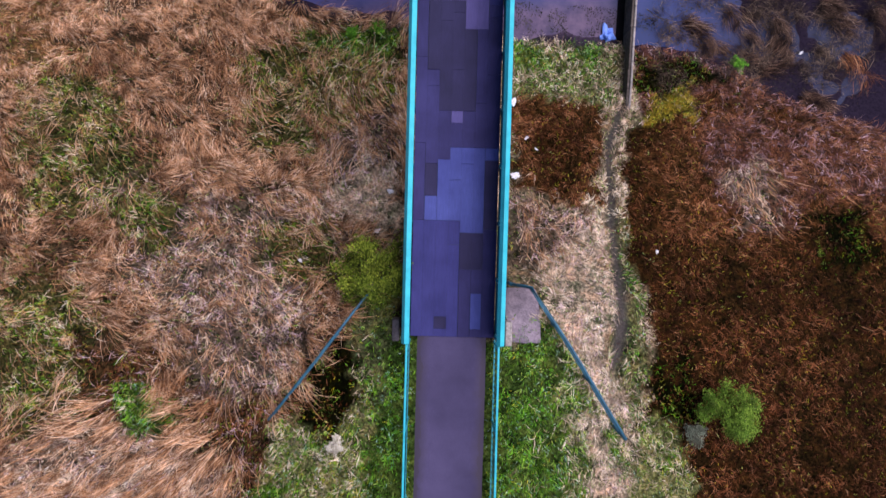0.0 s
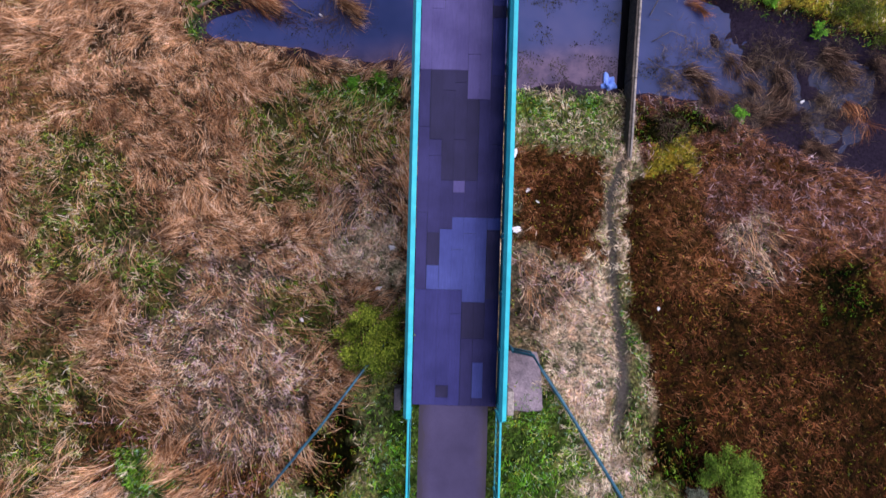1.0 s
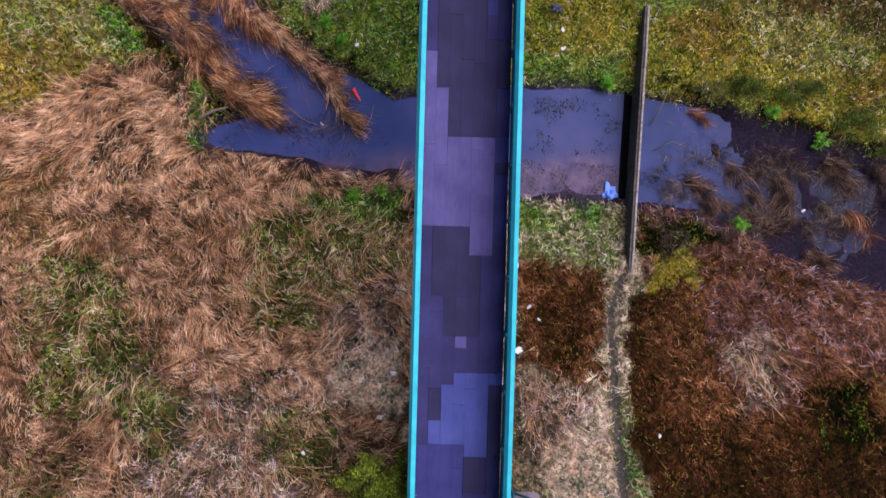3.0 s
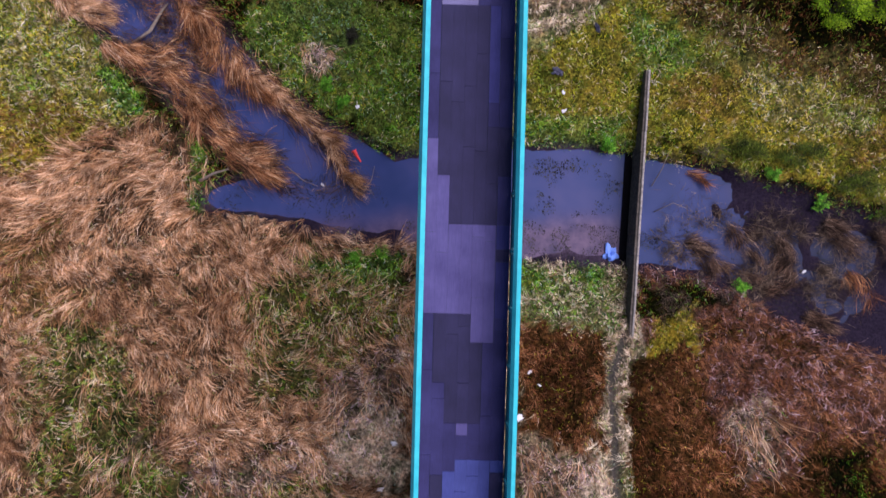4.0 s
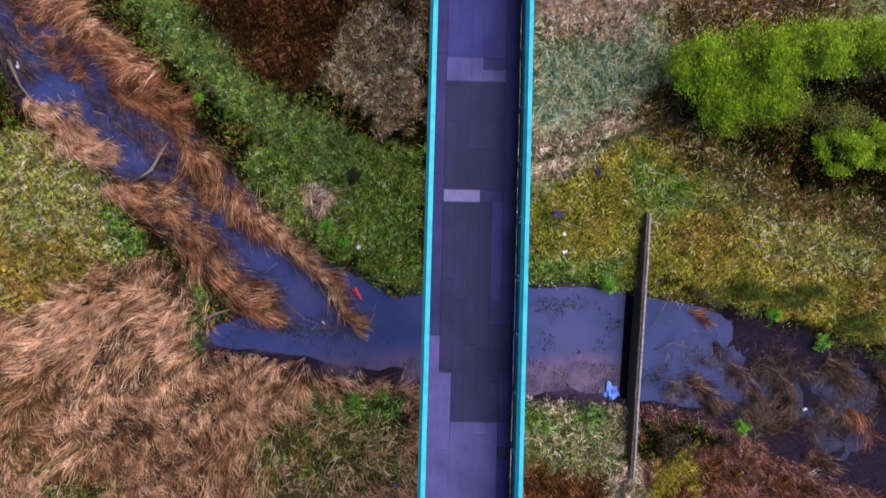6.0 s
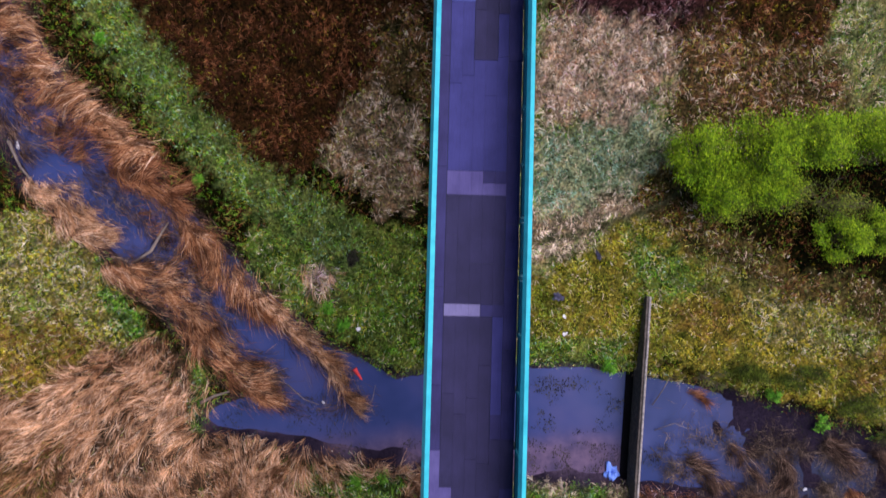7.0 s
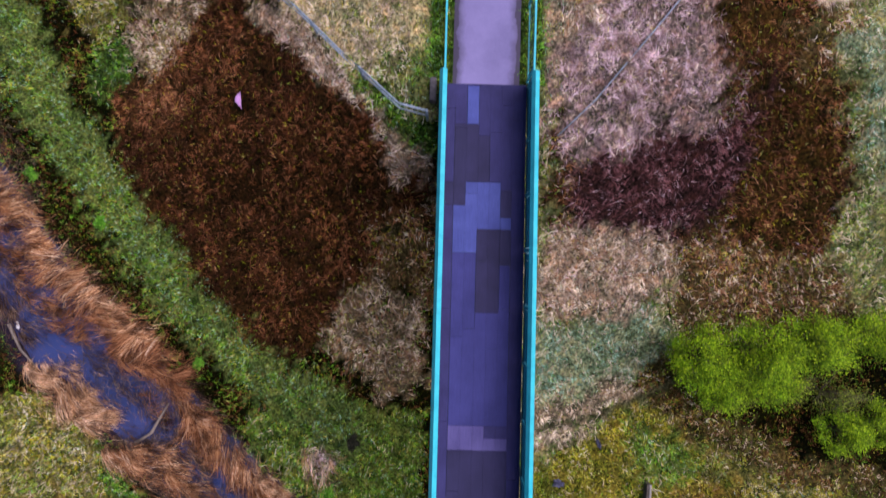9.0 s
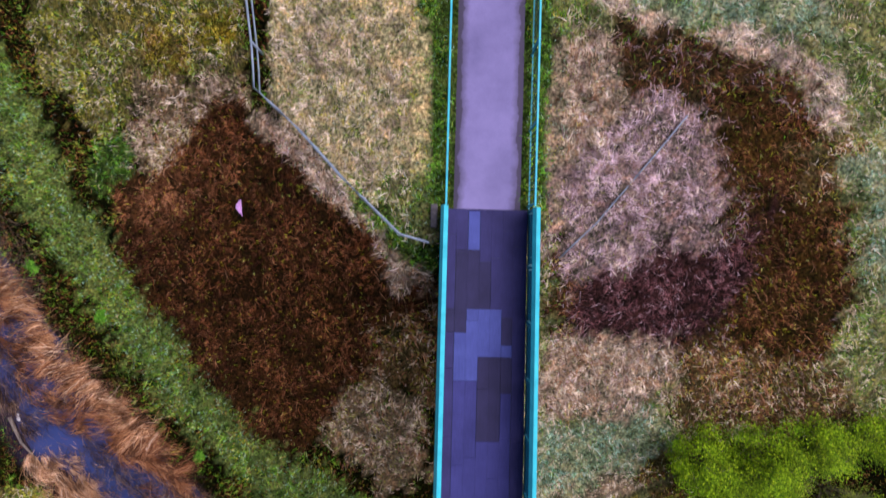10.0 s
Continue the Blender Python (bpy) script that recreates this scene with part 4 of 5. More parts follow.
def cover(x, y):
    """Which sort of cover grows at each place, as an index into MIX."""
    names = list(MIX)
    wx = x + 0.9 * (vnoise(x, y, 0.8, 1.3, 4) - 0.5)
    wy = y + 0.9 * (vnoise(x, y, 0.8, 11.7, 4) - 0.5)
    c = np.where(y < 9, np.where(x < 1, names.index("reeds"), np.where(x > 6.6, names.index("rust"), names.index("straw"))), np.where(x < 1, np.where(x < -16.4, names.index("olive_brown"), names.index("dark_bank")), names.index("straw_green")))
    for name, soft, corners in ZONES:
        xs, ys = [p[0] for p in corners], [p[1] for p in corners]
        near = np.flatnonzero((wx > min(xs) - 1.5) & (wx < max(xs) + 1.5) & (wy > min(ys) - 1.5) & (wy < max(ys) + 1.5))
        d = inside(wx[near], wy[near], corners) + 1.4 * soft * (vnoise(wx[near], wy[near], 2.4, 7.0 + soft * 40, 2) - 0.5) * 2
        hit = d < soft * rng.normal(0, 0.55, len(near))
        c[near[hit]] = names.index(name)
    c = np.where(to_line(wx, wy, TRACK)[0] < 0.15 + 0.45 * rng.normal(0, 0.6, len(x)), names.index("track"), c)
    u, s = across(x, y)
    c = np.where((np.abs(u) < 1.55) & ((s < S0) | (s > S1)), names.index("lush"), c)
    c = np.where(to_line(x, y, TRAIL)[0] < 0.06, names.index("bare"), c)
    c = np.where(to_line(x, y, FURROW)[0] < 0.03, names.index("bare"), c)
    return c


# thatch of the colour of what grows there, mostly darkened as shade under the plants
THATCH = {"reeds": 0.26, "reeds_green": 0.30, "tan": 0.40, "bracken": 0.5, "bright": 1.9, "blanched": 1.3, "sage": 1.2, "pink_straw": 1.0, "straw_green": 0.9, "brown": 0.45, "dark_thicket": 0.08, "lush": 0.5, "track": 0.9, "meadow": 0.75,
          "olive": 0.7, "straw": 0.6, "dark_bank": 0.10, "plum": 0.5, "mauve": 0.9, "thicket_brown": 0.4, "olive_brown": 0.45}
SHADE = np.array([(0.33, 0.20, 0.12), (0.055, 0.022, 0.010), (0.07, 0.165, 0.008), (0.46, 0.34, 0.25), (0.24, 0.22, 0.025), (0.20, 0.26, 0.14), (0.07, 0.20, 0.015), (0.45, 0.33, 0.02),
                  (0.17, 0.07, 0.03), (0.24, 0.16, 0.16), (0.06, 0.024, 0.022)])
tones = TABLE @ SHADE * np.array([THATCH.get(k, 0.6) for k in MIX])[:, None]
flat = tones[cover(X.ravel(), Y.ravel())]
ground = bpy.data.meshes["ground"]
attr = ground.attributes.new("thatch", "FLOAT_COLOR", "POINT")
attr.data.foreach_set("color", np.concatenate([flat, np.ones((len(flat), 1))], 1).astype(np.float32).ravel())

# kind: material, blades to the square metre, length, width, straying of the heading, tuft size
GROW = {
    "reed": (REED, 760, (0.42, 1.0), 0.0090, 0.60, 0.40), "bracken": (BRACKEN, 900, (0.08, 0.24), 0.0098, 2.6, 0.26), "green": (GREEN, 860, (0.07, 0.22), 0.0105, 1.8, 0.27),
    "pale": (PALE, 820, (0.11, 0.28), 0.0100, 1.4, 0.30), "olive": (OLIVE, 860, (0.05, 0.14), 0.012, 2.6, 0.24), "sage": (SAGE, 860, (0.05, 0.13), 0.011, 2.2, 0.24),
    "weed": (WEED, 620, (0.05, 0.12), 0.024, 3.1, 0.24), "yellow": (YELLOW, 800, (0.06, 0.16), 0.014, 3.1, 0.24),
    "rust": (RUST, 840, (0.16, 0.40), 0.0085, 1.2, 0.32), "mauve": (MAUVE, 860, (0.12, 0.32), 0.0085, 2.4, 0.34), "plum": (PLUM, 900, (0.10, 0.28), 0.0092, 2.4, 0.28),
}
SAY = {
    "reed": ("dry_reeds", "tan dry reeds lodged in sweeping tufts", "reeds"), "bracken": ("dead_bracken", "dark red-brown dead bracken and bramble stems", "bracken"),
    "green": ("green_grass", "fresh green rough grass on the banks", "grass"), "pale": ("bleached_grass", "pale bleached dry grass in tufts", "grass"),
    "olive": ("olive_grass", "short olive-yellow mossy grass", "grass"), "sage": ("sage_grass", "short grey-green trodden grass", "grass"),
    "weed": ("leafy_weeds", "bright green leafy weeds on damp banks", "weeds"), "yellow": ("yellow_moss", "bright yellow mossy plants by the wall", "moss"),
    "rust": ("rust_grass", "rust-brown long dead grass in loose tufts", "grass"), "mauve": ("dead_stems", "mauve-grey tangled dead stems", "stems"), "plum": ("dead_brambles", "dark plum-brown matted dead brambles", "brambles"),
}
# litter: material, x, y, size, label
LITTER = [
    (PLASTIC_WHITE, 2.30, 2.34, 0.22, "white crumpled plastic scrap in dry grass"), (PLASTIC_WHITE, 2.36, 4.95, 0.22, "white crumpled plastic scrap on the bank"),
    (PLASTIC_WHITE, -1.99, 0.53, 0.15, "white crumpled wrapper in pale grass"), (PLASTIC_WHITE, -1.60, 1.75, 0.13, "white crumpled wrapper in pale grass"), (PLASTIC_WHITE, -4.10, -0.35, 0.11, "white scrap of plastic in reeds"),
    (PLASTIC_DARK, -1.65, 4.75, 0.16, "dark blue plastic scrap in the grass"), (PLASTIC_WHITE, 2.75, 3.65, 0.12, "small white scrap of paper"), (PLASTIC_WHITE, 3.05, 3.25, 0.09, "small white scrap of paper"),
    (PLASTIC_WHITE, 6.45, -0.10, 0.11, "small white scrap of paper"), (PLASTIC_WHITE, -3.05, 12.60, 0.12, "white scrap of plastic on the green bank"), (PLASTIC_WHITE, 4.05, 12.45, 0.13, "white scrap of paper by the stream"),
    (PLASTIC_WHITE, 4.02, 13.05, 0.10, "white scrap of paper by the stream"), (PLASTIC_WHITE, -15.1, 19.0, 0.18, "white bottle lodged in dead reeds"), (PLASTIC_DARK, 5.10, 15.15, 0.26, "dark plastic sack on olive grass"),
    (PLASTIC_DARK, 3.80, 13.72, 0.28, "dark plastic sack on olive grass"), (PLASTIC_PINK, -6.28, 26.15, 0.34, "pink crumpled cloth among dead brambles"), (PLASTIC_BLUE, 5.78, 7.50, 0.52, "blue plastic sheet crumpled against the wall"),
    (PLASTIC_WHITE, -4.35, 9.95, 0.10, "small white scrap on the reeds"), (PLASTIC_WHITE, 12.6, 6.9, 0.12, "white scrap in the mud"),
]

DENSITY = 0.80
TOP = 900.0
count = int(33.0 * 45.5 * TOP * DENSITY)
px, py = rng.uniform(-16.5, 16.5, count), rng.uniform(-9.8, 35.7, count)
# tufts: draw every blade towards a loose centre
pull = vnoise(px, py, 1.7, 14.0, 2)
sort = cover(px, py)
thick = THICK[sort]
cum = np.cumsum(TABLE, 1)[sort]
kind = (rng.random(count)[:, None] > cum).sum(1).clip(0, len(KINDS) - 1)
per = np.array([GROW[k][1] for k in KINDS])[kind] / TOP
d_main, d_branch = to_line(px, py, MAIN)[0], to_line(px, py, BRANCH)
head_branch, d_branch = d_branch[1], d_branch[0]
wetness = np.minimum(d_main, d_branch)
u, s = across(px, py)
keep = rng.random(count) < per * thick * (0.22 + 1.05 * step(0.30, 0.55, pull))
keep &= (wetness > 0.02 + 0.35 * (vnoise(px, py, 1.4, 2.9) - 0.5)) & ~((np.abs(u) < 0.88 + 0.14 * vnoise(px, py, 1.5, 7.7)) & ((s < S0 + 0.3) | (s > S1 - 0.3)))
keep &= ~((np.abs(u) < 1.2) & (((s > S0 - 0.2) & (s < S0 + 4)) | ((s < S1 + 0.2) & (s > S1 - 4))))
keep &= ~((np.abs(u) < 1.0) & (rng.random(count) < 0.6))
keep &= ~((px > 1.5) & (px < 2.6) & (py > -2.4) & (py < -1.0) & (vnoise(px, py, 1.9, 3.3) < 0.35 + 0.3 * step(-2.4, -1.5, py)))
ends = (s < S0 + 0.6) | (s > S1 - 0.6)
keep &= ~((np.abs(u) < 2.0) & (ends | (s < S0 + 3.5)) & np.isin(kind, (0, 1, 3, 8, 9, 10)))
for _, lx, ly, size, _ in LITTER:
    keep &= np.hypot(px - lx, py - ly) > size * 0.8
px, py, kind, head_branch, d_branch = px[keep], py[keep], kind[keep], head_branch[keep], d_branch[keep]
# which way the reeds and long grass lie: place and heading in degrees
LIE = [(-9.4, 5.1, -55), (-5.9, 4.3, -45), (-11.1, 2.3, -25), (-4.3, 5.6, 62), (-2.6, 3.5, 118), (-6.1, -0.1, -20), (-10.6, -5.9, 205), (-4.4, -1.8, -25), (-11.0, -1.3, -10), (-7.4, -5.5, 215),
       (-10.6, 10.2, 218), (-13.9, 10.0, 210), (-8.9, 8.4, -60), (-6.6, 8.0, -75), (-12.6, 7.1, -40), (-6.9, 6.3, -50), (9.4, 2.6, -65), (13.2, 2.0, -40), (3.2, 3.3, -70)]
vx, vy = np.zeros(len(px)), np.zeros(len(px))
for ax, ay, deg in LIE:
    near = 1 / ((px - ax) ** 2 + (py - ay) ** 2 + 0.6) ** 1.5
    vx, vy = vx + near * math.cos(radians(deg)), vy + near * math.sin(radians(deg))
lie = np.arctan2(vy, vx)
turn1 = vnoise(px, py, 0.30, 21.0, 2)
turn2 = vnoise(px, py, 1.0, 27.0, 2)
for i, k in enumerate(KINDS):
    m, _, (lo, hi), wide, stray, cell = GROW[k]
    sel = kind == i
    n = int(sel.sum())
    # blades gather in tufts that share a heading and a height
    wx = px[sel] * 0.83 + py[sel] * 0.56 + 3.0 * cell * (vnoise(px[sel], py[sel], 0.7 / cell * 0.3, 51.0, 2) - 0.5)
    wy = py[sel] * 0.83 - px[sel] * 0.56 + 3.0 * cell * (vnoise(px[sel], py[sel], 0.7 / cell * 0.3, 57.0, 2) - 0.5)
    ci, cj = np.floor(wx / cell).astype(int), np.floor(wy / cell).astype(int)
    r1, r2, r3, r4 = (LATTICE[(ci * q + 3 * i) % 64, (cj * w2 + 5 * q + ci // 64) % 64] for q, w2 in ((1, 1), (3, 5), (5, 3), (7, 11)))
    ox, oy = (ci + 0.1 + 0.8 * r1) * cell - wx, (cj + 0.1 + 0.8 * r2) * cell - wy
    mx, my = px[sel] + ox * 0.83 - oy * 0.56, py[sel] + oy * 0.83 + ox * 0.56
    draw = 0.15 + 0.4 * r3
    x, y = px[sel] + draw * (mx - px[sel]), py[sel] + draw * (my - py[sel])
    root = np.stack([x, y, land(x, y) - 0.01], -1)
    tall = (0.55 + 0.9 * r3) * (0.7 + 0.6 * vnoise(x, y, 0.6, 33.0, 2))
    length = rng.uniform(lo, hi, n) * tall
    head = radians(190) + 2.6 * (turn1[sel] - 0.5) * 2 + 1.6 * (turn2[sel] - 0.5) * 2 + 1.5 * (r4 - 0.5) + stray * rng.normal(0, 0.6, n)
    if k in ("reed", "rust"):
        head = lie[sel] + 1.5 * (turn2[sel] - 0.5) * 2 + 1.1 * (r4 - 0.5) + stray * rng.normal(0, 0.6, n)
    if k in ("green", "pale", "olive", "sage"):
        out = np.arctan2(y - my, x - mx)
        head = np.where(rng.random(n) < 0.4, out, head)
    w = wide * rng.uniform(0.55, 1.3, n)
    if k == "reed":
        lifts = [rng.uniform(0.9, 1.5, n), rng.uniform(0.2, 0.9, n), rng.uniform(-0.35, 0.25, n)]
        parts3 = [length * 0.35, length * 0.33, length * 0.32]
    elif k in ("pale", "mauve"):
        lifts = [rng.uniform(0.3, 1.0, n), rng.uniform(-0.4, 0.3, n)]
        parts3 = [length * 0.45, length * 0.55]
    elif k in ("bracken", "rust", "plum"):
        lifts = [rng.uniform(0.5, 1.35, n), rng.uniform(-0.5, 0.5, n)]
        parts3 = [length * 0.45, length * 0.55]
    elif k == "weed":
        lifts = [rng.uniform(0.1, 0.8, n), rng.uniform(-0.4, 0.3, n)]
        parts3 = [length * 0.5, length * 0.5]
        root[:, 2] += rng.uniform(0, 0.12, n)
    else:
        lifts = [rng.uniform(0.6, 1.4, n), rng.uniform(-0.1, 0.8, n)]
        parts3 = [length * 0.5, length * 0.5]
    name, label, cat = SAY[k]
    tagged(ribbons(name, root, head, lifts, parts3, w, m), label, cat, kind="stuff")


# reeds standing and lying in the stream
def stream_reeds(name, line, n, off, spread_, lean, length, label, material=REED, wander=0.4, gaps=0.40):
    t = rng.random(n)
    seg = np.minimum((t * (len(line) - 1)).astype(int), len(line) - 2)
    f = t * (len(line) - 1) - seg
    a, c = np.array(line)[seg], np.array(line)[seg + 1]
    x, y = a[:, 0] + f * (c[:, 0] - a[:, 0]), a[:, 1] + f * (c[:, 1] - a[:, 1])
    hd = np.arctan2(a[:, 1] - c[:, 1], a[:, 0] - c[:, 0])
    o = off + rng.normal(0, spread_, n)
    x, y = x - np.sin(hd) * o, y + np.cos(hd) * o
    ok = vnoise(x, y, 1.1, 41.0, 2) > gaps
    x, y, hd = x[ok], y[ok], hd[ok]
    n = len(x)
    length = rng.uniform(*length, n)
    root = np.stack([x, y, np.maximum(land(x, y), -0.08)], -1)
    head = hd + lean + wander * rng.normal(0, 1, n) + 2.6 * (vnoise(x, y, 0.7, 44.0, 2) - 0.5)
    lifts = [rng.uniform(0.4, 1.3, n), rng.uniform(0.0, 0.6, n), rng.uniform(-0.4, 0.1, n)]
    tagged(ribbons(name, root, head, lifts, [length * 0.3, length * 0.35, length * 0.35], rng.uniform(0.006, 0.014, n) * (0.7 if material is STEM else 1.0), material), label, "reeds", kind="stuff")


LEFT_BANK = [(-6.2, 10.5), (-7.2, 11.2), (-8.8, 12.8), (-10.4, 14.2), (-11.8, 14.9)]
RIGHT_BANK = [(-3.0, 9.7), (-4.6, 11.6), (-6.2, 13.2), (-7.8, 14.6), (-9.2, 16.3), (-11.0, 18.4), (-13.2, 21.1), (-14.6, 23.7), (-16.0, 26.5)]
MUD_TUFTS = [(7.5, 7.3), (9.0, 7.2), (10.4, 7.8), (11.9, 6.9), (13.0, 7.9), (15.2, 7.4)]


def reed_mat(line, n, swing, length, label, material=REED, high=0.45):
    """A thick mat of fallen reeds along a line of (x, y, half-width), combed at an angle to it, rounded in section."""
    pts = np.array(line)
    run = np.concatenate([[0], np.cumsum(np.hypot(*np.diff(pts[:, :2], axis=0).T))])
    t = rng.uniform(0, run[-1], n)
    x, y, w = (np.interp(t, run, pts[:, i]) for i in range(3))
    seg = np.clip(np.searchsorted(run, t) - 1, 0, len(pts) - 2)
    dx, dy = pts[seg + 1, 0] - pts[seg, 0], pts[seg + 1, 1] - pts[seg, 1]
    hd = np.arctan2(dy, dx)
    o = np.clip(rng.normal(0, 0.5, n), -1.15, 1.15)
    w = w * (0.85 + 0.4 * vnoise(t, 0 * t, 0.9, 91.0, 2)) * np.where(rng.random(n) < 0.12, 1.7, 1.0)
    x, y = x - np.sin(hd) * o * w, y + np.cos(hd) * o * w
    # strands hang together in locks, each with its own lie, height and thickness, with gaps between
    cell = 0.30
    ax, ay = x + 0.5 * (vnoise(x, y, 1.9, 83.0, 2) - 0.5), y + 0.5 * (vnoise(x, y, 1.9, 85.0, 2) - 0.5)
    ci, cj = np.floor(ax / cell).astype(int), np.floor(ay / cell).astype(int)
    r1, r2, r3 = (LATTICE[(ci * q) % 64, (cj * q + 7 * q) % 64] for q in (1, 3, 5))
    ok = rng.random(n) < 0.10 + 1.3 * r3 * r3
    x, y, hd, o, r1, r2, r3 = (v[ok] for v in (x, y, hd, o, r1, r2, r3))
    n = len(x)
    size = rng.uniform(*length, n) * (0.55 + 0.5 * r2)
    root = np.stack([x, y, np.maximum(land(x, y), -0.05) + high * np.maximum(0, 1.1 - o * o) * (0.15 + 1.1 * r2) * rng.uniform(0.5, 1.0, n)], -1)
    head = hd + radians(swing) + 0.12 * o + 1.1 * (r1 - 0.5) + 1.5 * (vnoise(x, y, 0.9, 87.0, 2) - 0.5) + 0.20 * rng.normal(0, 1, n)
    lifts = [rng.uniform(0.1, 0.8, n), rng.uniform(-0.2, 0.4, n), rng.uniform(-0.6, 0.0, n)]
    tagged(ribbons("reed_mat", root, head, lifts, [size * 0.33] * 3, rng.uniform(0.005, 0.0095, n), material), label, "reeds", kind="stuff")


reed_mat([(-11.9, 14.8, 0.31), (-10.0, 14.1, 0.55), (-8.6, 12.6, 0.59), (-7.4, 11.2, 0.53), (-6.0, 10.1, 0.29)], 6938, 8, (0.5, 1.2), "thick orange-tan mat of dead reeds along the stream", RUST)
reed_mat([(-11.9, 14.8, 0.29), (-10.0, 14.2, 0.43), (-8.6, 12.7, 0.43), (-7.4, 11.3, 0.36), (-6.0, 10.2, 0.22)], 3651, 5, (0.5, 1.2), "tan dead reeds lying over a darker mat")
reed_mat([(-6.6, 13.8, 0.30), (-5.0, 12.2, 0.25), (-4.0, 11.4, 0.20), (-3.6, 10.4, 0.17), (-3.15, 9.6, 0.07)], 3797, 5, (0.5, 1.1), "narrow tan tongue of dead reeds trailing into the water")
reed_mat([(-9.2, 16.4, 0.36), (-8.0, 14.8, 0.52), (-7.0, 13.8, 0.47), (-5.8, 13.0, 0.30)], 5112, -25, (0.5, 1.1), "rust-tan dead reeds combed down to the stream", RUST)
reed_mat([(-9.2, 16.5, 0.29), (-8.0, 14.9, 0.36), (-7.0, 13.9, 0.36), (-5.8, 13.1, 0.25)], 2191, -25, (0.5, 1.1), "pale dead reeds over a rust mat")
reed_mat([(-11.8, 18.5, 0.53), (-10.4, 17.8, 0.64), (-9.3, 16.8, 0.43)], 4747, 25, (0.5, 1.2), "arching dead reeds over the stream edge", RUST)
reed_mat([(-14.6, 17.8, 0.32), (-13.5, 17.0, 0.57), (-12.5, 16.1, 0.49), (-11.8, 15.6, 0.25)], 5477, 6, (0.5, 1.1), "broad tan mat of dead reeds at the stream edge")
reed_mat([(-17.0, 25.4, 0.57), (-14.7, 22.9, 0.61), (-13.4, 21.0, 0.57), (-11.6, 19.7, 0.52), (-10.2, 18.2, 0.43)], 8764, -110, (0.5, 1.2), "rust-tan reeds combed sideways from the bank to the water", RUST)
reed_mat([(-17.0, 25.6, 0.50), (-14.6, 23.1, 0.55), (-13.3, 21.2, 0.55), (-11.5, 19.9, 0.50), (-10.1, 18.4, 0.40)], 4030, -110, (0.5, 1.2), "pale tan reeds over the rust ones on the bank")
reed_mat([(-16.2, 21.4, 0.36), (-15.3, 19.8, 0.36), (-14.6, 18.6, 0.29)], 2556, 10, (0.4, 0.9), "greyish broken reeds at the stream edge", DROWNED)
reed_mat([(-16.5, 24.0, 0.5), (-14.8, 20.6, 0.6), (-13.2, 18.8, 0.6), (-11.6, 17.2, 0.5), (-9.8, 15.6, 0.4), (-8.2, 13.6, 0.25)], 4340, 0, (0.3, 0.8), "dark broken reeds matted in the stream bed", DROWNED, 0.12)
reed_mat([(-6.4, 10.0, 0.3), (-5.2, 9.7, 0.35), (-4.0, 9.7, 0.3)], 434, 20, (0.3, 0.8), "dark broken reeds in shallow water", DROWNED, 0.05)
reed_mat([(-12.0, 15.0, 0.50), (-10.0, 14.3, 0.72), (-8.5, 12.7, 0.72), (-7.2, 11.4, 0.68), (-5.8, 10.2, 0.45)], 4200, 0, (0.4, 1.0), "dark drowned reeds under the tan mat", DROWNED, 0.15)
reed_mat([(-11.2, 18.9, 0.62), (-9.0, 16.2, 0.66), (-7.8, 14.6, 0.60), (-5.8, 12.8, 0.48), (-3.9, 11.2, 0.36), (-3.1, 9.8, 0.22)], 5200, -12, (0.4, 1.0), "dark drowned reeds under the rust mat", DROWNED, 0.15)
reed_mat([(-16.8, 25.0, 0.75), (-14.8, 22.6, 0.85), (-13.3, 20.6, 0.80), (-11.6, 19.3, 0.70)], 4000, -60, (0.4, 0.9), "dark drowned reeds at the foot of the bank", DROWNED, 0.15)
reed_mat([(-16.6, 23.2, 0.45), (-15.2, 21.2, 0.60), (-14.0, 19.6, 0.65), (-12.8, 18.4, 0.50)], 4200, 35, (0.35, 0.9), "broken rust-brown reeds filling the stream bed", RUST, 0.15)
reed_mat([(-10.9, 16.6, 0.30), (-9.6, 15.3, 0.34), (-8.4, 13.9, 0.26)], 900, 60, (0.35, 0.9), "stray dead reeds lying across the stream", RUST, 0.1)
for line in (LEFT_BANK, RIGHT_BANK):
    stream_reeds("drowned_stems", line, 3600, 0.0, 0.38, 0.1, (0.3, 0.9), "dark dead stems among the stream reeds", STEM, 0.7)
stream_reeds("drowned_stems", [(a, c) for a, c, _ in BRANCH[2:6]], 5200, 0.0, 0.75, 0.0, (0.2, 0.7), "dark dead stems matted in the stream", STEM, 1.0)
stream_reeds("mud_stems", MUD_TUFTS, 13000, 0.0, 0.9, 0.9, (0.2, 0.6), "dark dead stems scattered over wet mud", STEM, 1.4)
MUD_REEDS = ((8.3, 8.0, 9.6, 7.1, 0.25, 1000, DROWNED), (9.4, 7.3, 10.8, 6.6, 0.22, 1040, DROWNED), (9.9, 8.6, 10.8, 7.4, 0.30, 1120, DROWNED), (11.6, 8.3, 12.1, 6.8, 0.34, 1240, DROWNED), (13.2, 8.7, 14.2, 7.6, 0.30, 1280, DROWNED),
             (11.0, 6.2, 12.0, 6.6, 0.30, 840, DROWNED), (12.4, 5.4, 13.4, 5.0, 0.30, 960, DROWNED), (8.4, 10.4, 9.1, 10.0, 0.15, 400, RUST), (14.0, 6.9, 14.8, 6.0, 0.25, 640, RUST), (14.9, 8.4, 15.6, 7.2, 0.3, 720, DROWNED))
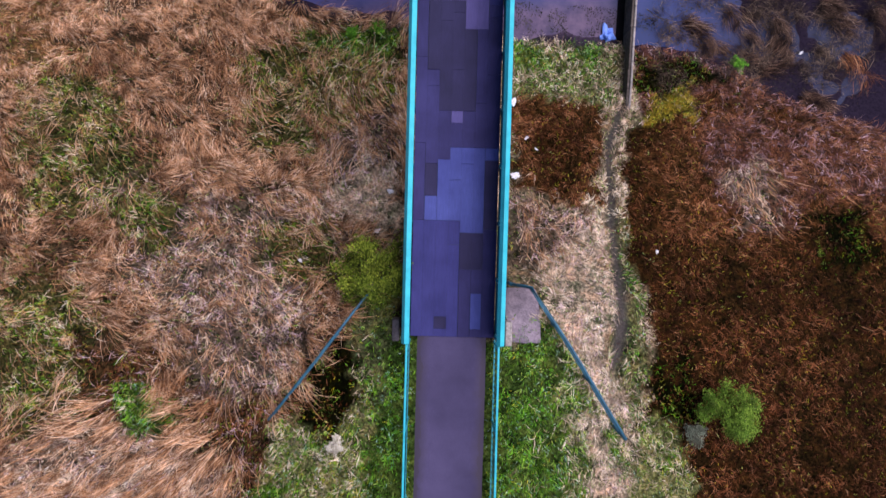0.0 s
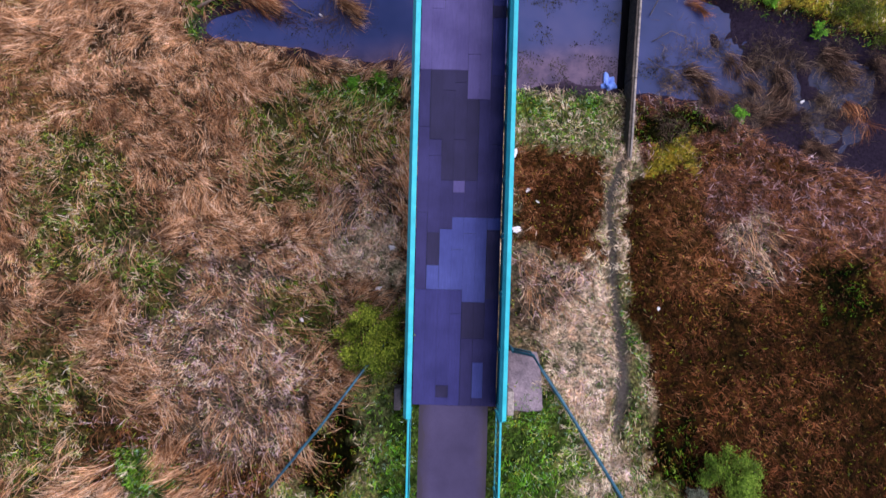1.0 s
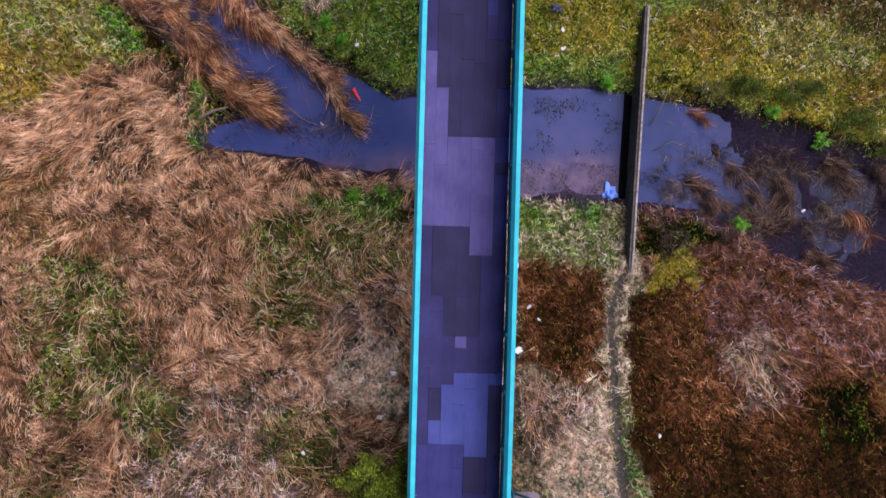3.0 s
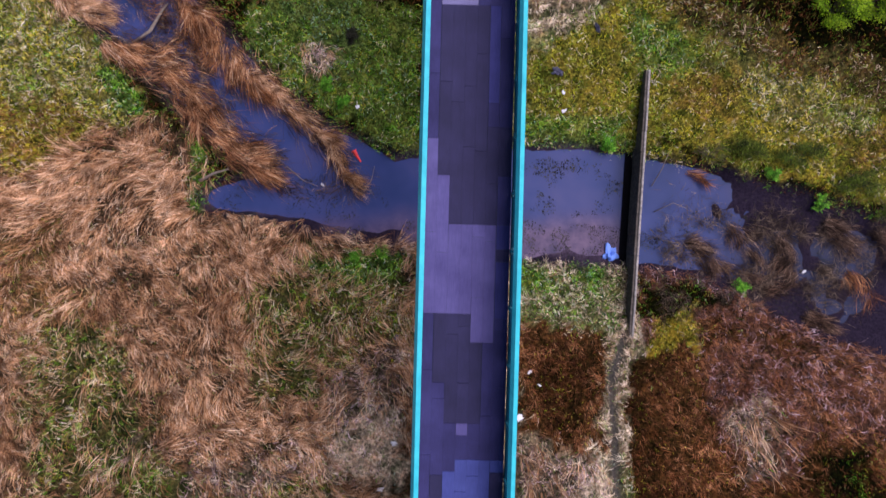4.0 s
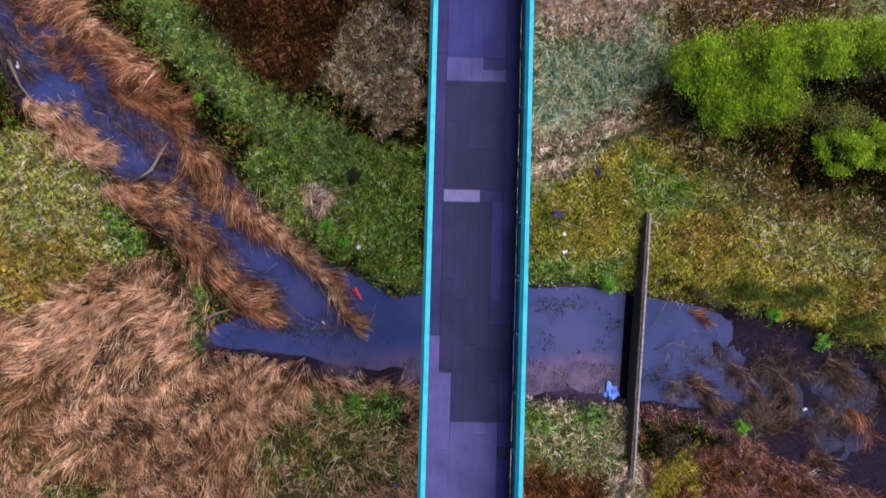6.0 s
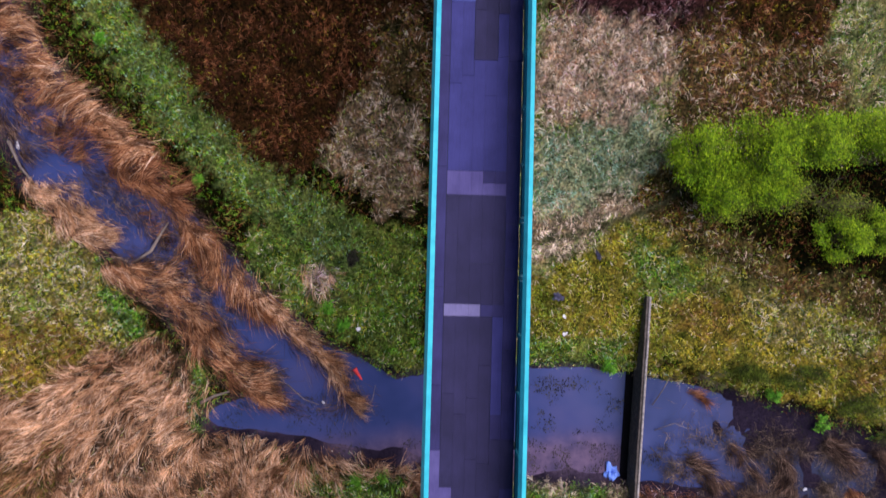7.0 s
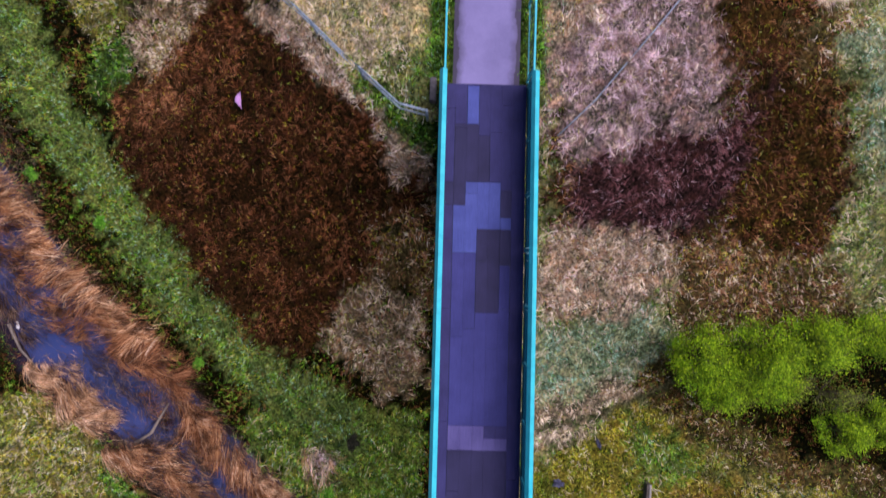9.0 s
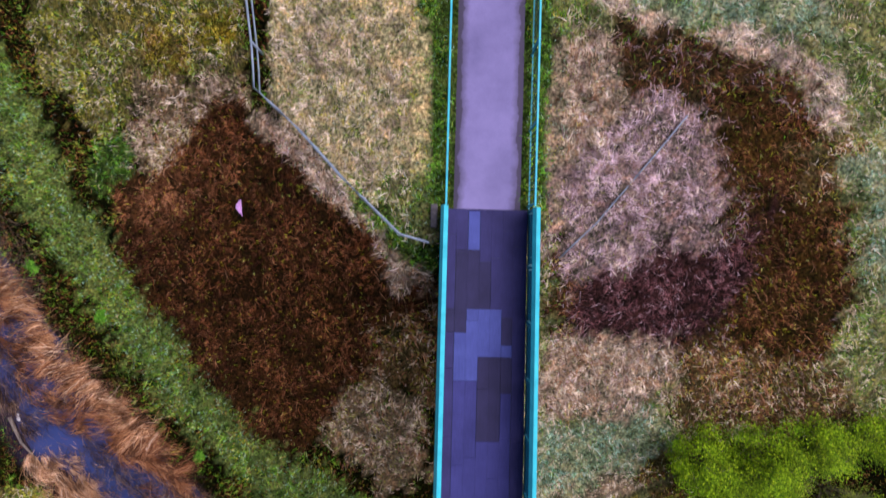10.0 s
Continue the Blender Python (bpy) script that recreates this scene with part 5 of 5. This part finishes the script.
for ax, ay, bx, by, w, n, m in MUD_REEDS:
    reed_mat([(ax, ay, w), ((ax + bx) / 2 + 0.1, (ay + by) / 2, w * 1.2), (bx, by, w * 0.5)], n, 0, (0.35, 0.9), "dead reeds fallen in strands over wet mud", m, 0.2)


# flecks of weed and rotting leaf on the water and silt
def flecks(name, n, cx, cy, rx, ry, cut, material, label):
    a, q = rng.uniform(0, math.tau, n), np.sqrt(rng.random(n))
    x, y = cx + rx * q * np.cos(a), cy + ry * q * np.sin(a)
    ok = (rng.random(n) < 0.55 * step(cut - 0.12, cut + 0.12, vnoise(x, y, 1.5, 63.0, 3))) & (to_line(x, y, MAIN)[0] < 0.2)
    x, y = x[ok], y[ok]
    n = len(x)
    root = np.stack([x, y, np.maximum(land(x, y), 0.0) + 0.008], -1)
    size = rng.uniform(0.012, 0.045, n)
    tagged(ribbons(name, root, rng.uniform(0, math.tau, n), [rng.uniform(0.0, 0.25, n), rng.uniform(-0.1, 0.1, n)], [size, size], size * rng.uniform(0.3, 0.8, n), material), label, "water weed", kind="stuff")


DARK_WEED = blade_mat("dark_water_weed", [(0.0, (0.008, 0.012, 0.006)), (1.0, (0.05, 0.045, 0.03))], ((0.7, 0.7, 0.7), (1.1, 1.1, 1.0)))
flecks("water_weed", 7000, 4.4, 9.9, 2.2, 1.1, 0.60, DARK_WEED, "dark weed flecks floating on the water")
flecks("rotting_leaves", 9000, 1.0, 8.0, 6.5, 0.7, 0.52, DARK_WEED, "dark rotting leaves on pinkish silt")
flecks("rotting_leaves", 9000, 11.5, 7.4, 4.5, 2.2, 0.5, DARK_WEED, "dark rotting leaves on wet mud")
flecks("rotting_leaves", 3500, -5.0, 9.4, 3.0, 0.8, 0.55, DARK_WEED, "dark rotting leaves in shallow water")


# ---- bushes ----
def bush(name, x, y, high, rx, ry, leaves, leaf, material, label, category="bush", thin=0.5, turn=0.0):
    z = float(land(x, y)) - 0.05
    top = tagged(new(name), label, category)
    top.matrix_world = pose(x, y, z, 0, 0, turn)
    limbs, tips = bmesh.new(), []
    tube(limbs, [(0, 0, -0.15), (0.02, 0.01, high * 0.12), (0.0, 0.03, high * 0.25)], [0.05 * high / 2, 0.045 * high / 2, 0.035 * high / 2], 7)
    part("trunk", limbs, TWIG, top)
    r = random.Random(hash((round(x * 10), round(y * 10))) % 1000)
    arms = bmesh.new()
    for k in range(26 if high > 1 else 10):
        a, q = r.uniform(0, math.tau), r.random() ** 0.5
        e = (rx * q * math.cos(a), ry * q * math.sin(a), high * (0.98 - 0.5 * q * q) * r.uniform(0.75, 1.02))
        mid = (e[0] * 0.4 + r.uniform(-0.1, 0.1) * rx, e[1] * 0.4 + r.uniform(-0.1, 0.1) * ry, e[2] * 0.55)
        tube(arms, [(0, 0, high * 0.15), mid, e], [0.022 * high / 2, 0.014 * high / 2, 0.004], 4)
        tips.append((mid, e))
        for j in range(5):
            f = r.uniform(0.35, 1.0)
            p = [mid[i] + f * (e[i] - mid[i]) for i in range(3)]
            g = (p[0] + r.uniform(-0.45, 0.45) * rx * 0.6, p[1] + r.uniform(-0.45, 0.45) * ry * 0.6, p[2] + r.uniform(-0.05, 0.3) * high * 0.3)
            tube(arms, [p, g], [0.006, 0.002], 3)
            tips.append((p, g))
        if high > 1:
            part("limb", arms, TWIG, top)
            arms = bmesh.new()
    if high > 1:
        arms.free()
    else:
        part("stem", arms, TWIG, top)
    pick = rng.integers(0, len(tips), leaves)
    ends = np.array(tips)
    f = rng.uniform(0.45, 1.08, leaves)[:, None]
    root = ends[pick, 0] * (1 - f) + ends[pick, 1] * f + rng.normal(0, thin * 0.16, (leaves, 3)) * np.array([1, 1, 0.7])
    root[:, 2] = np.maximum(root[:, 2], 0.12)
    n = leaves
    ribbons("crown", root, rng.uniform(0, math.tau, n), [rng.uniform(-0.3, 0.9, n), rng.uniform(-0.6, 0.5, n)], [rng.uniform(0.4, 0.6, n) * leaf] * 2, leaf * rng.uniform(0.3, 0.6, n), material, top)
    return top


bush("shrub", -1.78, -0.5, 3.1, 1.0, 1.05, 12000, 0.05, LEAF_OLIVE, "yellow-green budding shrub growing beside the parapet")
bush("shrub", 7.55, -4.3, 1.45, 0.78, 0.80, 11000, 0.042, LEAF_GREEN, "round fresh green shrub among dead bracken")
bush("small_shrub", 6.75, -5.0, 0.7, 0.35, 0.35, 1100, 0.04, LEAF_GREY, "small grey-leaved shrub beside a green one", thin=0.35)
for x, y, h, rx, ry, k in ((7.9, 18.3, 2.3, 1.0, 1.0, 7500), (8.8, 17.5, 2.1, 1.05, 0.95, 7500), (9.8, 18.5, 2.6, 1.25, 1.0, 9000), (10.5, 17.5, 1.9, 1.0, 0.8, 6000), (11.6, 18.7, 2.3, 1.2, 0.9, 8000), (13.4, 18.9, 2.2, 1.4, 0.9, 9000),
                           (15.2, 18.7, 2.2, 1.3, 1.0, 8000)):
    bush("willow", x, y, h, rx, ry, k, 0.058, LEAF_LIME, "spreading lime-green willow bush coming into leaf", "tree", 0.95)
for x, y in ((12.9, 15.7), (14.2, 15.9)):
    bush("willow", x, y, 1.5, 1.0, 0.75, 5500, 0.055, LEAF_LIME, "low lime-green willow bush over dark twigs", "tree", 0.55)
# three twiggy shrubs added to deepen the shaded zone at the willows' foot
bush("bare_shrub", 12.6, 16.9, 1.4, 1.5, 0.9, 2200, 0.04, LEAF_OLIVE, "nearly bare brown twiggy shrub", "bush", 0.8)
bush("bare_shrub", 11.2, 17.2, 1.2, 1.4, 0.7, 1800, 0.04, LEAF_OLIVE, "nearly bare brown twiggy shrub", "bush", 0.7)
bush("bare_shrub", 9.4, 16.9, 1.1, 1.3, 0.7, 4200, 0.045, LEAF_OLIVE, "olive twiggy shrub at the foot of the willow", "bush", 0.6)
bush("bare_shrub", 7.9, 8.1, 1.05, 0.95, 0.8, 500, 0.03, DARK_WEED, "bare dark twigs in the mud beside the wall", "bush", 0.4)
bush("bare_shrub", 9.0, 10.9, 1.05, 0.7, 0.45, 500, 0.03, LEAF_OLIVE, "bare dark twigs at the stream edge", "bush", 0.4)
for x, y, rx, ry in ((14.4, 10.1, 1.5, 0.6), (12.2, 10.9, 1.1, 0.5), (10.4, 11.1, 0.9, 0.4), (15.8, 9.2, 1.0, 0.6)):
    bush("bank_shrub", x, y, 0.5, rx, ry * 0.8, 2200, 0.05, LEAF_DARK, "low dark green bramble along the stream bank", "bush", 0.6)
bush("dark_tuft", -3.24, 15.02, 0.35, 0.26, 0.26, 1600, 0.05, DARK_WEED, "dark round tuft in the green bank", "plant", 0.2)
bush("flowering_weed", -2.75, -5.0, 0.5, 0.22, 0.22, 700, 0.05, FLOWER, "cream flower head standing in rough grass", "plant", 0.2)
for x, y, r0 in ((-3.55, 12.75, 0.28), (-4.1, 13.4, 0.3), (-11.9, 22.6, 0.25), (-8.6, 17.7, 0.22), (10.2, 6.35, 0.34), (5.6, 11.3, 0.3), (11.3, 10.35, 0.3), (13.0, 9.3, 0.35), (-14.4, 24.3, 0.25), (-2.2, 7.6, 0.3), (-3.1, 7.4, 0.3)):
    bush("weed_clump", x, y, 0.35, r0 * 0.8, r0 * 0.8, 420, 0.065, WEED, "bright green leafy weed clump on the stream bank", "plant", 0.3)


# ---- wood, litter and the cone ----
def branch(pts, rad, label):
    line = [(x, y, max(float(land(x, y)), 0.0) + h) for x, y, h in pts]
    tagged(part("fallen_branch", tube(bmesh.new(), line, [rad * (1 - 0.6 * i / (len(pts) - 1)) for i in range(len(pts))], 7), DEADWOOD, smooth=True), label, "branch")


branch([(-10.9, 14.9, 0.15), (-10.3, 15.3, 0.22), (-9.9, 16.0, 0.2), (-9.75, 16.3, 0.1)], 0.07, "grey fallen branch lying across the stream reeds")
branch([(-15.2, 19.1, 0.3), (-14.8, 18.2, 0.28), (-14.3, 17.5, 0.15)], 0.06, "grey dead branch at the stream edge")
branch([(-8.5, 10.05, 0.1), (-8.0, 10.3, 0.16), (-7.5, 10.45, 0.1)], 0.06, "dark plank-like log at the stream end")
branch([(7.2, 9.9, 0.1), (7.5, 10.5, 0.3), (7.6, 11.0, 0.35)], 0.02, "thin dead branch leaning by the wall")
branch([(7.15, 8.4, 0.1), (7.5, 8.0, 0.3), (8.1, 7.9, 0.25)], 0.02, "thin dead branch leaning by the wall")
branch([(-5.6, 10.6, 0.05), (-5.0, 10.1, 0.12), (-4.5, 9.9, 0.06)], 0.018, "thin dead twig lying in the shallow water")
branch([(7.3, 9.0, 0.05), (7.9, 9.3, 0.25), (8.4, 9.1, 0.2)], 0.016, "thin dead branch leaning over the mud")
branch([(-3.0, 9.6, 0.02), (-2.6, 10.1, 0.2), (-2.5, 10.6, 0.12)], 0.015, "thin dead twig standing in the water")


def scrap(material, x, y, size, label):
    bm = bmesh.new()
    bmesh.ops.create_icosphere(bm, subdivisions=3, radius=size / 2)
    r = random.Random(int(x * 100) + int(y * 10))
    a = r.uniform(0.45, 0.85)
    for v in bm.verts:
        q = v.co / size
        k = 1 + 1.1 * noise.noise(q * 3.2 + Vector((x, y, 0))) + 0.7 * noise.noise(q * 9 + Vector((y, x, 3)))
        v.co = Vector((v.co.x * k * 1.15, v.co.y * k * a, max(v.co.z, -0.2 * size) * k * 0.5))
    ob = part("litter", bm, material)
    ob.matrix_world = pose(x, y, max(float(land(x, y)), 0.0) + size * 0.09, 0, 0, r.uniform(0, 180))
    tagged(ob, label, "litter", group="scattered litter")


for m, x, y, size, label in LITTER:
    scrap(m, x, y, size, label)
bm = bmesh.new()
sec = [(0.0, 0.10), (0.02, 0.10), (0.03, 0.075), (0.46, 0.025), (0.47, 0.0)]
rings = [[bm.verts.new((x, r0 * math.cos(k * math.tau / 12), r0 * math.sin(k * math.tau / 12))) for k in range(12)] for x, r0 in sec[:-1]]
for r0, r1 in zip(rings, rings[1:]):
    for k in range(12):
        bm.faces.new((r0[k], r0[(k + 1) % 12], r1[(k + 1) % 12], r1[k]))
bm.faces.new(rings[0][::-1])
bm.faces.new(rings[-1])
cone = part("traffic_cone", bm, PLASTIC_RED, smooth=False)
cone.matrix_world = pose(-3.24, 11.15, 0.07, 0, 6, -58)
tagged(cone, "red plastic cone lying in the shallow water", "traffic cone")
